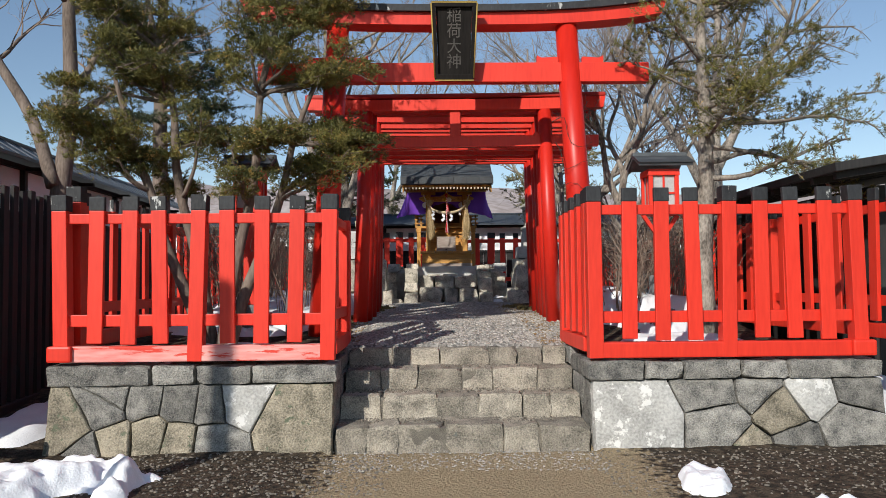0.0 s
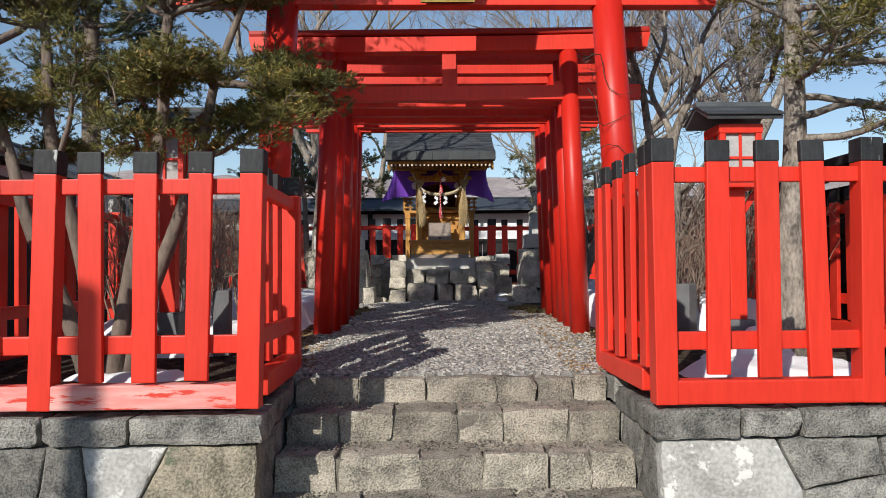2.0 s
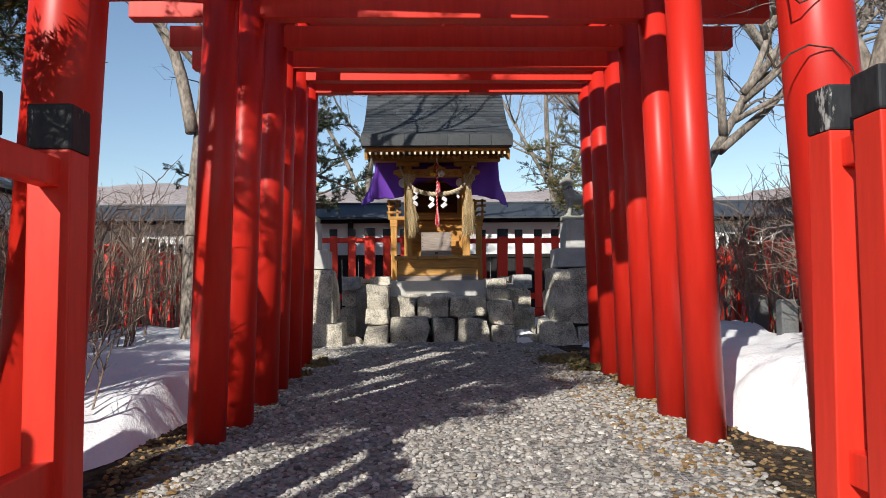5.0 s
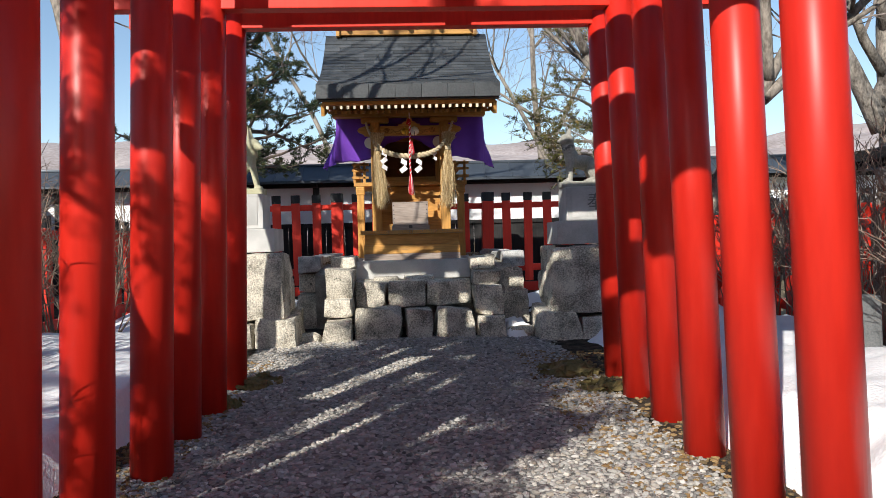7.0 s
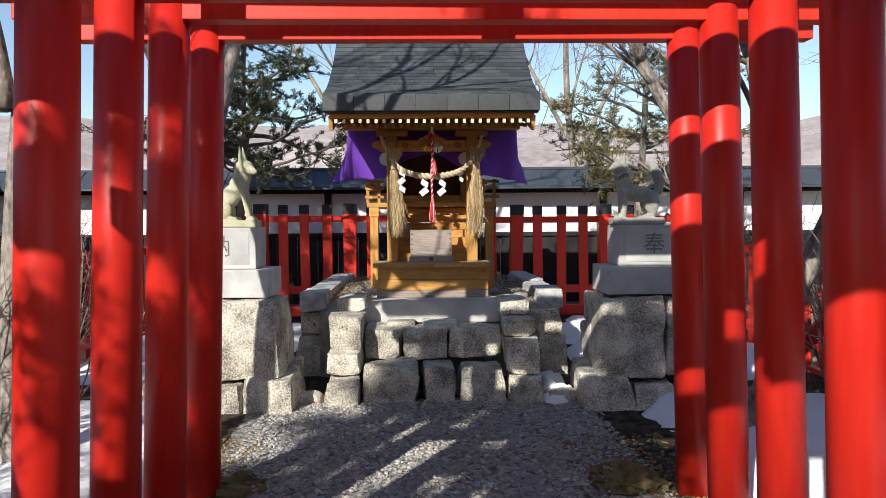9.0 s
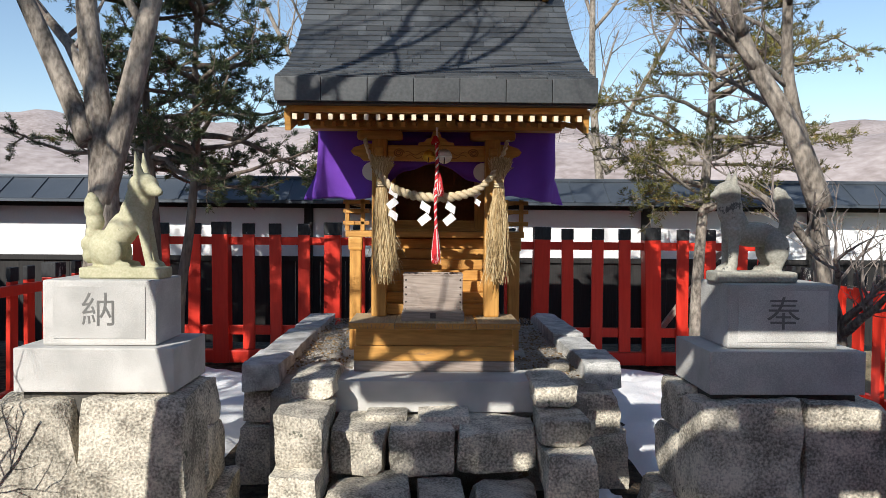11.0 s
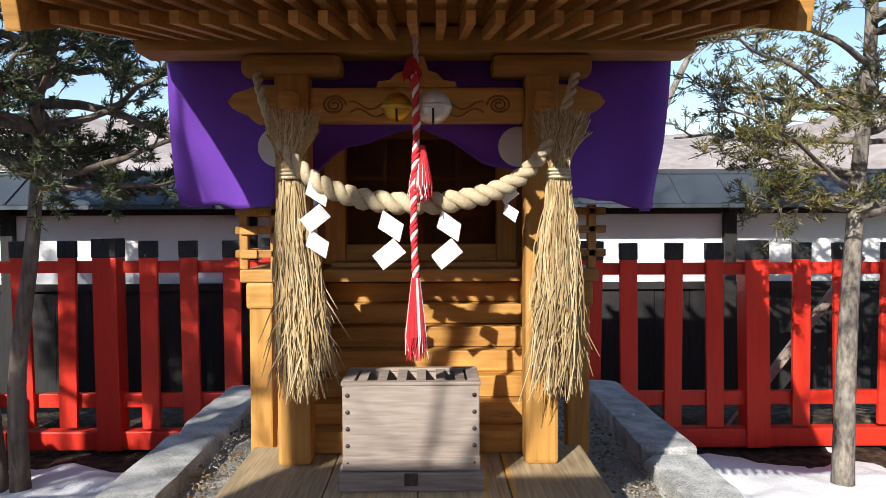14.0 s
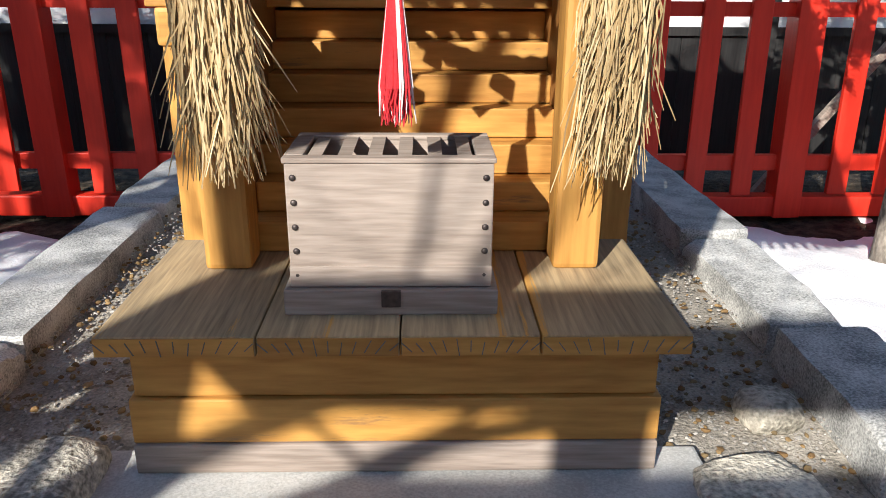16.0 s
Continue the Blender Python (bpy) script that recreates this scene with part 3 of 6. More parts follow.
great = thing("great_gate", "large red torii gate with black-topped lintel", "torii gate", at=(0, 0, 0))
GY = 8.75
part("pillar", cylm((-1.19, GY, 0.85), (-0.985, GY, 4.42), 0.145, 0.122, 40), RED_GLOSS, great)
part("pillar", cylm((1.80, GY, 0.85), (1.60, GY, 4.42), 0.145, 0.122, 40), RED_GLOSS, great)
part("lower_lintel", curved_beam(-2.0, 2.66, GY - 0.14, GY + 0.14, 4.385, 4.525, 0.13), RED, great)
part("lintel_roof", curved_beam(-2.06, 2.72, GY - 0.19, GY + 0.19, 4.525, 4.60, 0.15, 0.08), BLACK, great, "black-capped top of the lintel")
part("tie_beam", boxm(-1.88, 2.52, GY - 0.07, GY + 0.07, 3.755, 3.975, 0.008), RED, great)
for px, sd in ((-1.08, -1), (-0.89, 1), (1.50, -1), (1.77, 1)):
    wedge("wedge", px, sd, 3.975, GY - 0.05, GY + 0.05, great)
part("strut", boxm(0.22, 0.42, GY - 0.06, GY + 0.06, 3.975, 4.385), RED, great)
V, F = [], []
for q in range(3):
    pts = [Vector((1.40 + 0.05 * k + 0.04 * math.sin(k + q), GY - 0.155 - 0.015 * math.sin(k), 3.28 - 0.32 * q + 0.10 * math.sin(k * 0.8 + 2 * q) - 0.03 * k)) for k in range(9)]
    tube(V, F, pts, [0.005 - 0.0004 * k for k in range(9)], 5)
raw("dry_vine", V, F, TWIG_DARK, great, "thin dark dry vine")
plaque = thing("name_plaque", "black wooden plaque with greyed carved characters and gilt edge", "plaque", at=(0.315, GY - 0.17, 3.77))
plaque.rotation_euler = (radians(12), 0, 0)


def taper_board(w0, w1, h, y0, y1, z=0.0):
    bm = bmesh.new()
    vs = [bm.verts.new(p) for p in ((-w0, y0, z), (w0, y0, z), (w1, y0, z + h), (-w1, y0, z + h), (-w0, y1, z), (w0, y1, z), (w1, y1, z + h), (-w1, y1, z + h))]
    for q in ((0, 1, 2, 3), (7, 6, 5, 4), (0, 4, 5, 1), (1, 5, 6, 2), (2, 6, 7, 3), (3, 7, 4, 0)):
        bm.faces.new([vs[k] for k in q])
    return bm


part("board", taper_board(0.175, 0.20, 0.74, -0.01, 0.03, 0.03), PLAQUE, plaque)
for sd in (-1, 1):
    bm = bmesh.new()
    vs = [bm.verts.new(p) for p in ((sd * 0.175, -0.05, 0), (sd * 0.215, -0.05, 0), (sd * 0.255, -0.05, 0.80), (sd * 0.205, -0.05, 0.80), (sd * 0.175, 0.02, 0), (sd * 0.215, 0.02, 0), (sd * 0.255, 0.02, 0.80), (sd * 0.205, 0.02, 0.80))]
    for q in ((0, 1, 2, 3), (7, 6, 5, 4), (0, 4, 5, 1), (1, 5, 6, 2), (2, 6, 7, 3), (3, 7, 4, 0)):
        bm.faces.new([vs[k] for k in q])
    part("side_frame", bm, PLAQUE, plaque)
    part("gilt_edge", cylm((sd * 0.214, -0.052, 0.0), (sd * 0.252, -0.052, 0.80), 0.008, 0.008, 6), GOLD_PAINT, plaque)
part("bottom_frame", boxm(-0.215, 0.215, -0.052, 0.02, -0.03, 0.04, 0.006), PLAQUE, plaque)
part("gilt_edge", boxm(-0.215, 0.215, -0.056, -0.05, -0.032, -0.018), GOLD_PAINT, plaque)
part("top_frame", boxm(-0.25, 0.25, -0.052, 0.02, 0.76, 0.82, 0.006), PLAQUE, plaque)
part("gilt_edge", boxm(-0.25, 0.25, -0.056, -0.05, 0.80, 0.815), GOLD_PAINT, plaque)


def lettering(text, size, at, parent, mat, name="lettering", depth=0.004, turn=(90, 0, 0)):
    cu = bpy.data.curves.new(name, "FONT")
    cu.body, cu.size, cu.extrude, cu.align_x, cu.align_y = text, size, depth, "CENTER", "CENTER"
    ob = bpy.data.objects.new(name, cu)
    scene.collection.objects.link(ob)
    me = bpy.data.meshes.new_from_object(ob.evaluated_get(bpy.context.evaluated_depsgraph_get()))
    bpy.data.objects.remove(ob)
    me.materials.append(mat)
    o = new(name, me)
    o.parent, o.location, o.rotation_euler = parent, at, [radians(t) for t in turn]
    return o


for k, ch in enumerate("稲荷大神"):
    lettering(ch, 0.17, (0, -0.012, 0.665 - 0.165 * k), plaque, CARVED, "character")


# ---- tunnel of small gates ----
def small_gate(y, z, mid, half, turn, height):
    g = thing("small_gate", "red torii gate of the tunnel, round pillars on gravel", "torii gate", "tunnel of red gates", at=(mid, y, z))
    g.rotation_euler = (0, 0, radians(turn))
    for sd in (-1, 1):
        part("pillar", cylm((sd * half, 0, -0.05), (sd * (half - 0.08), 0, height), 0.091, 0.084, 32), RED_GLOSS, g)
    part("upper_lintel", curved_beam(-half - 0.64, half + 0.64, -0.075, 0.075, height - 0.005, height + 0.13, 0.02, 0.03), RED, g)
    part("lintel_roof", boxm(-half - 0.67, half + 0.67, -0.085, 0.085, height + 0.148, height + 0.205, 0.02), RED_DARK, g)
    part("tie_beam", boxm(-half - 0.58, half + 0.58, -0.05, 0.05, height - 0.46, height - 0.325, 0.005), RED, g)
    part("strut", boxm(-0.065, 0.065, -0.04, 0.04, height - 0.325, height - 0.005), RED, g)
    for sd in (-1, 1):
        part("wedge", boxm(sd * (half - 0.155) - 0.05, sd * (half - 0.155) + 0.05, -0.03, 0.03, height - 0.325, height - 0.285, 0.004), RED, g)
    return g


for k, (y, z, mid, half, turn) in enumerate(((9.64, 1.0, 0.36, 1.19, -2.0), (10.2, 1.03, 0.392, 1.20, 0.4), (10.85, 1.04, 0.424, 1.22, 0.3), (11.47, 1.05, 0.425, 1.265, -0.1), (12.0, 1.07, 0.433, 1.26, 0.4), (12.58, 1.09, 0.45, 1.28, -0.2))):
    small_gate(y, z, mid, half, turn, 2.64 + 0.031 * k)


def island_material(name, cols):
    m = bpy.data.materials.new(name)
    m.use_nodes = True
    n, l = m.node_tree.nodes, m.node_tree.links
    b = n["Principled BSDF"]
    b.inputs["Roughness"].default_value = 0.9
    geo, r = n.new("ShaderNodeNewGeometry"), n.new("ShaderNodeValToRGB")
    l.new(geo.outputs["Random Per Island"], r.inputs[0])
    for k, c in enumerate(cols):
        el = r.color_ramp.elements[k] if k < 2 else r.color_ramp.elements.new(k / (len(cols) - 1))
        el.position = k / (len(cols) - 1)
        el.color = (*c, 1)
    l.new(r.outputs[0], b.inputs["Base Color"])
    return m


STRAWS = island_material("loose_rice_straw", [(0.30, 0.20, 0.09), (0.62, 0.47, 0.25), (0.42, 0.29, 0.135), (0.72, 0.59, 0.36), (0.50, 0.36, 0.17), (0.22, 0.145, 0.07)])


# ---- shrine platform and stone stairs ----
platform = thing("shrine_platform", "raised earth platform edged with long granite kerbs", "platform", kind="structure")
part("earth", rockm(-0.66, 1.50, 15.32, 18.4, 1.0, 1.80, 3, 0.012, 12, 8), GRIT, platform, "packed gravelly earth with pine litter")
for x0, y0, x1, y1, brk in ((-0.76, 15.42, -0.81, 18.25, (0.0, 0.22, 0.62, 1.0)), (1.30, 15.5, 1.46, 18.3, (0.0, 0.2, 0.46, 1.0))):
    for k in range(len(brk) - 1):
        ya, yb = y0 + (y1 - y0) * brk[k], y0 + (y1 - y0) * brk[k + 1]
        xa = x0 + (x1 - x0) * brk[k]
        sh = 0.03 * math.sin(5 * k + x0)
        part("kerb_stone", rockm(xa + sh, xa + 0.24 + sh, ya + 0.006, yb - 0.006, 1.72, 1.90 - 0.02 * (k % 2), 70 + k + x0, 0.03, 44, 10, skew=0.22, chips=2), KERB, platform)
for k, (x0, x1, y0, y1, z0, z1) in enumerate(((-0.78, -0.45, 15.46, 15.9, 1.52, 1.74), (-0.84, -0.46, 15.42, 15.95, 1.05, 1.54), (-0.8, -0.5, 15.95, 16.7, 1.05, 1.72), (-0.82, -0.52, 16.7, 17.5, 1.05, 1.72), (-0.84, -0.54, 17.5, 18.3, 1.05, 1.72),
                                              (1.24, 1.55, 15.36, 15.8, 1.42, 1.74), (1.22, 1.62, 15.3, 15.85, 1.05, 1.5), (1.3, 1.6, 15.85, 16.6, 1.05, 1.72), (1.36, 1.64, 16.6, 17.5, 1.05, 1.72), (1.4, 1.68, 17.5, 18.3, 1.05, 1.72))):
    part("footing_stone", rockm(x0, x1, y0, y1, z0, z1, 90 + k, 0.06, 26, 9, skew=0.3, chips=6), STONE_PALE, platform)
stairs = thing("rubble_stairs", "rough granite block stairs between sloping cheek stones", "steps", kind="structure")
for k, (x0, x1, y0, y1, z0, z1) in enumerate(((-0.16, 0.29, 14.40, 14.9, 1.05, 1.43), (0.30, 0.56, 14.40, 14.9, 1.05, 1.42), (0.57, 0.94, 14.42, 14.9, 1.05, 1.42),
                                              (-0.16, 0.15, 14.82, 15.3, 1.38, 1.66), (0.16, 0.50, 14.82, 15.3, 1.38, 1.65), (0.51, 0.95, 14.84, 15.3, 1.38, 1.66), (0.3, 0.6, 15.0, 15.3, 1.6, 1.685), (0.0, 0.24, 15.05, 15.3, 1.6, 1.68))):
    part("stair_stone", rockm(x0, x1, y0, y1, z0, z1, 20 + k * 2, 0.055, 30, 10, skew=0.28, chips=6), STONE_PALE, stairs)
for k, (y0, y1, z0, z1) in enumerate(((14.33, 14.8, 1.05, 1.36), (14.45, 14.95, 1.34, 1.53), (14.6, 15.15, 1.51, 1.80), (15.0, 15.60, 1.76, 1.895))):
    part("cheek_stone", rockm(-0.44 + 0.01 * k, -0.17, y0, y1, z0, z1, 120 + k, 0.055, 30, 10, skew=0.28, chips=6), STONE_PALE, stairs)
for k, (y0, y1, z0, z1) in enumerate(((14.35, 14.8, 1.05, 1.34), (14.5, 15.0, 1.32, 1.60), (14.72, 15.15, 1.58, 1.74), (15.0, 15.56, 1.72, 1.865))):
    part("cheek_stone", rockm(0.95, 1.24 - 0.015 * k, y0, y1, z0, z1, 140 + k, 0.055, 30, 10, skew=0.28, chips=6), STONE_PALE, stairs)
for k, (x, y, z, s) in enumerate(((1.21, 15.75, 1.83, 0.07), (-0.56, 14.55, 1.15, 0.10), (1.36, 14.5, 1.15, 0.13))):
    st = part("loose_stone", rockm(x - s, x + s, y - s * 0.9, y + s * 0.9, z - s * 0.6, z + s * 0.6, 160 + k, 0.09, 3.2, 5), STONE_PALE)
    tagged(st, "loose rounded granite stone beside the shrine stairs", "stone", "loose stones")

# ---- shrine ----
shrine = thing("shrine", "small honey-coloured timber shrine with grey shingled roof", "shrine", at=(0, 0, 0))
part("stone_plinth", boxm(-0.20, 1.0, 15.25, 15.62, 1.645, 1.83, 0.008), GRANITE, shrine, "pale concrete plinth block")
part("stone_plinth", boxm(-0.12, 0.92, 15.62, 17.3, 1.6, 1.84, 0.008), GRANITE, shrine)
part("base_beam", boxm(-0.105, 0.895, 15.535, 17.2, 1.832, 1.895, 0.004), BOXWOOD, shrine, "weathered lowest base beam")
part("base_beam", boxm(-0.105, 0.895, 15.54, 17.2, 1.897, 1.990, 0.004), TIMBER, shrine)
part("base_beam", boxm(-0.095, 0.885, 15.55, 17.2, 1.992, 2.098, 0.004), TIMBER, shrine)
for x0, x1 in ((-0.135, 0.148), (0.151, 0.402), (0.405, 0.652), (0.655, 0.925)):
    part("deck_plank", boxm(x0, x1, 15.50 + 0.002 * (x0 > 0.3), 16.02, 2.10, 2.14, 0.003), TIMBER_WORN, shrine, "worn deck plank with split ends")
    part("plank_end", boxm(x0 + 0.002, x1 - 0.002, 15.496, 15.4995, 2.103, 2.137), TIMBER, shrine, "orange end grain")
    cracks = bmesh.new()
    for k in range(11):
        u = -1 + 2 * k / 10
        cu = (x0 + x1) / 2 + u * (x1 - x0) * 0.46
        boxm(-0.0009, 0.0009, 15.4945, 15.4958, -0.013 + 0.004 * math.sin(9 * k), 0.013 + 0.003 * math.sin(5 * k), bm=cracks, turn=Matrix.Translation((cu, 0, 2.12)) @ Matrix.Rotation(0.8 * u, 4, "Y"))
    part("end_cracks", cracks, GRANITE_CUT, shrine, "dark drying cracks in the end grain")
for x0 in (-0.02, 0.722):
    p = part("front_post", boxm(x0, x0 + 0.1, 15.82, 15.92, 2.14, 3.31, 0.012), TIMBER_UP, shrine)
    part("bracket", boxm(x0 - 0.10, x0 + 0.20, 15.815, 15.925, 3.30, 3.365, 0.025), TIMBER, shrine)
    nose = bmesh.new()
    sd = -1 if x0 < 0.3 else 1
    ox = x0 if sd < 0 else x0 + 0.1
    prof = [(0, 3.165), (0.06, 3.165), (0.085, 3.19), (0.125, 3.205), (0.14, 3.225), (0.12, 3.25), (0.08, 3.262), (0.05, 3.275), (0, 3.275)]
    f0 = [nose.verts.new((ox + sd * u, 15.835, v)) for u, v in prof]
    f1 = [nose.verts.new((ox + sd * u, 15.905, v)) for u, v in prof]
    nose.faces.new(f0), nose.faces.new(f1)
    for k in range(len(prof)):
        nose.faces.new((f0[k], f0[(k + 1) % len(prof)], f1[(k + 1) % len(prof)], f1[k]))
    part("beam_nose", nose, TIMBER, shrine, "carved beam end")
    part("front_nose", boxm(x0 + 0.02, x0 + 0.08, 15.755, 15.82, 3.19, 3.25, 0.02), TIMBER, shrine)
tie = part("rainbow_beam", boxm(0.08, 0.722, 15.835, 15.905, 3.165, 3.268, 0.012), TIMBER, shrine, "tie beam carved with swirls")


def spiral(cx, cz, r, turns, flip, y):
    V, F = [], []
    pts = []
    for k in range(40):
        f = k / 39
        g = f * turns * 2 * math.pi
        pts.append(Vector((cx + flip * math.cos(g) * r * (1 - 0.8 * f), y, cz + math.sin(g) * r * 0.8 * (1 - 0.8 * f))))
    tube(V, F, pts, [0.0035] * len(pts), 5)
    return V, F


for cx, fl in ((0.155, 1), (0.645, -1)):
    V, F = spiral(cx, 3.215, 0.036, 2.4, fl, 15.834)
    raw("carved_swirl", V, F, TIMBER_DARK, tie)
    V, F = [], []
    for q in range(2):
        pts = [Vector((cx + fl * (0.045 + 0.13 * k / 11), 15.834, 3.192 + 0.022 * q + 0.012 * math.sin(k * 0.7 + q))) for k in range(12)]
        tube(V, F, pts, [0.0028] * 12, 5)
    raw("carved_line", V, F, TIMBER_DARK, tie)
frog = bmesh.new()
prof = [(-0.12, 3.268), (-0.115, 3.285), (-0.08, 3.29), (-0.06, 3.31), (-0.035, 3.318), (-0.02, 3.36), (0.02, 3.36), (0.035, 3.318), (0.06, 3.31), (0.08, 3.29), (0.115, 3.285), (0.12, 3.268)]
f0 = [frog.verts.new((0.40 + u, 15.84, v)) for u, v in prof]
f1 = [frog.verts.new((0.40 + u, 15.90, v)) for u, v in prof]
frog.faces.new(f0), frog.faces.new(f1)
for k in range(len(prof)):
    frog.faces.new((f0[k], f0[(k + 1) % len(prof)], f1[(k + 1) % len(prof)], f1[k]))
part("frog_leg_strut", frog, TIMBER, shrine)
part("eave_beam", boxm(-0.42, 1.22, 15.80, 15.94, 3.365, 3.44, 0.006), TIMBER, shrine)
part("eave_board", boxm(-0.46, 1.26, 15.18, 15.24, 3.385, 3.425, 0.004), TIMBER, shrine)
rake = Matrix.Translation((0, 15.13, 3.337)) @ Matrix.Rotation(radians(9), 4, "X")
for k in range(25):
    x = -0.405 + 1.61 * k / 24
    r = part("rafter", boxm(x - 0.012, x + 0.012, 0.0, 0.86, 0, 0.030, turn=rake), TIMBER, shrine)
    part("rafter_tip", boxm(x - 0.0125, x + 0.0125, -0.004, 0.0, -0.001, 0.031, turn=rake), TIMBER_PALE, r, "pale painted rafter tip")
    part("lower_rafter", boxm(x - 0.011, x + 0.011, 0.16, 0.86, -0.045, -0.015, turn=rake), TIMBER, shrine)
for x0 in (-0.475, 1.24):
    part("bargeboard", boxm(x0, x0 + 0.035, -0.04, 1.3, -0.05, 0.075, 0.004, turn=Matrix.Translation((0, 15.24, 3.34)) @ Matrix.Rotation(radians(16), 4, "X")), TIMBER, shrine)
part("soffit", boxm(-0.45, 1.25, 15.24, 17.3, 3.45, 3.47), TIMBER, shrine)

PROFILE_Y = [15.10, 15.3, 15.55, 15.8, 16.05, 16.32]
PROFILE_Z = [3.56, 3.625, 3.74, 3.90, 4.10, 4.36]


def roof_z(y):
    if y > 16.32:
        return float(np.interp(y, [16.32, 16.7, 17.2, 17.6], [4.36, 4.06, 3.8, 3.68]))
    return float(np.interp(y, PROFILE_Y, PROFILE_Z))


bm = bmesh.new()
ys = list(np.linspace(15.1, 17.6, 30))
rows = [[bm.verts.new((x, y, roof_z(y) + dz)) for x, dz in ((-0.50, 0), (1.29, 0), (1.29, -0.10), (-0.50, -0.10))] for y in ys]
for r0, r1 in zip(rows, rows[1:]):
    for k in range(4):
        bm.faces.new((r0[k], r0[(k + 1) % 4], r1[(k + 1) % 4], r1[k]))
bm.faces.new(rows[0]), bm.faces.new(rows[-1])
roof = part("roof", bm, ROOF, shrine, "grey shingled sweeping roof")
rnd = random.Random(5)
ay = 15.1
while ay < 16.28:
    slope = math.atan2(roof_z(ay + 0.08) - roof_z(ay), 0.08)
    run = 0.075 * math.cos(slope)
    x = -0.51
    while x < 1.29:
        w = min(rnd.uniform(0.16, 0.30), 1.30 - x)
        if 1.30 - x - w < 0.06:
            w = 1.30 - x
        t = Matrix.Translation((x, ay - 0.01, roof_z(ay) + 0.012 + rnd.uniform(-0.0015, 0.0015))) @ Matrix.Rotation(slope - 0.09, 4, "X")
        part("shingle", boxm(0.0015, w - 0.0015, 0, 0.13, -0.010, 0.006, turn=t), ROOF, roof)
        x += w
    ay += run
for k in range(7):
    xa = -0.51 + 1.81 * k / 7
    part("fascia_panel", boxm(xa + 0.0015, xa + 1.81 / 7 - 0.0015, 15.075, 15.10, 3.432, 3.565, 0.003), FASCIA, shrine, "dull grey metal fascia panel")
part("eave_metal", boxm(-0.50, 1.29, 15.102, 15.2, 3.42, 3.46), FASCIA, shrine)
part("ridge_beam", boxm(-0.36, 1.16, 16.24, 16.40, 4.355, 4.44, 0.006), TIMBER, shrine)
for k in range(5):
    x = -0.29 + 1.38 * k / 4
    part("ridge_billet", cylm((x, 16.12, 4.462), (x, 16.52, 4.462), 0.026, 0.026, 12), TIMBER_DARK, shrine)
for x in (-0.37, 1.17):
    part("ridge_end", boxm(x - 0.02, x + 0.02, 16.2, 16.44, 4.335, 4.455, 0.006), TIMBER, shrine)
# inner stair, veranda and hall
for k in range(8):
    z1 = 2.14 + 0.072 * (k + 1)
    part("stair_tread", boxm(0.06, 0.765, 15.93 + 0.075 * k, 16.6, z1 - 0.07, z1, 0.004), TIMBER, shrine)
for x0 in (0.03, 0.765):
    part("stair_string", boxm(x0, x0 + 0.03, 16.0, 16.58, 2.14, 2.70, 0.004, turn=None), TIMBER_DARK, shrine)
part("veranda", boxm(-0.24, 1.04, 16.28, 17.2, 2.655, 2.70, 0.005), TIMBER, shrine)
for x0 in (-0.21, 0.93):
    part("veranda_post", boxm(x0, x0 + 0.08, 16.29, 16.37, 1.84, 2.655, 0.006), TIMBER_UP, shrine)
    part("bracket_block", boxm(x0 - 0.01, x0 + 0.09, 16.28, 16.38, 2.56, 2.655, 0.012), TIMBER, shrine)
    part("foot_stone", boxm(x0 - 0.04, x0 + 0.12, 16.24, 16.42, 1.78, 1.845, 0.02), GRANITE, shrine)
    for dz in (0.07, 0.155, 0.22):
        part("rail", boxm(x0 - 0.03, x0 + 0.03, 16.29, 17.2, 2.70 + dz - 0.03, 2.70 + dz, 0.004), TIMBER, shrine)
        part("rail", boxm(min(x0 - 0.05, x0 + 0.1), max(x0 + 0.0, x0 + 0.14), 16.30, 16.335, 2.70 + dz - 0.028, 2.70 + dz, 0.004), TIMBER, shrine)
    for ux in (-0.02, 0.09):
        part("rail_post", boxm(x0 + ux - 0.015, x0 + ux + 0.015, 16.30, 16.335, 2.70, 2.93, 0.004), TIMBER_UP, shrine)
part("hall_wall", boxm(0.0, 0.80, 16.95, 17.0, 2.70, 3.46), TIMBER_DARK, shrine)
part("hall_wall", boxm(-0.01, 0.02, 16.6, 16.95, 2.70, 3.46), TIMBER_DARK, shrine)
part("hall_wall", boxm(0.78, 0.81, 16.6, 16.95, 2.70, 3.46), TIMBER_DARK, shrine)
for x in (0.02, 0.70):
    part("hall_post", boxm(x, x + 0.08, 16.6, 16.68, 2.70, 3.46, 0.006), TIMBER_UP, shrine)
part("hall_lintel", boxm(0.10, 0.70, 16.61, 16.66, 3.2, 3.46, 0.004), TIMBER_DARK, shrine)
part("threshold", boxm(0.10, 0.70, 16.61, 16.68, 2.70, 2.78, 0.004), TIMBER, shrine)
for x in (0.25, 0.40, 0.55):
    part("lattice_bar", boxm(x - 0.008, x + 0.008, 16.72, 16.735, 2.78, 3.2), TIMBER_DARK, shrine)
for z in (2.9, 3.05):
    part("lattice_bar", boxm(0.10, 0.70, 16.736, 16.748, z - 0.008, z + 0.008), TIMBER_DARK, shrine)

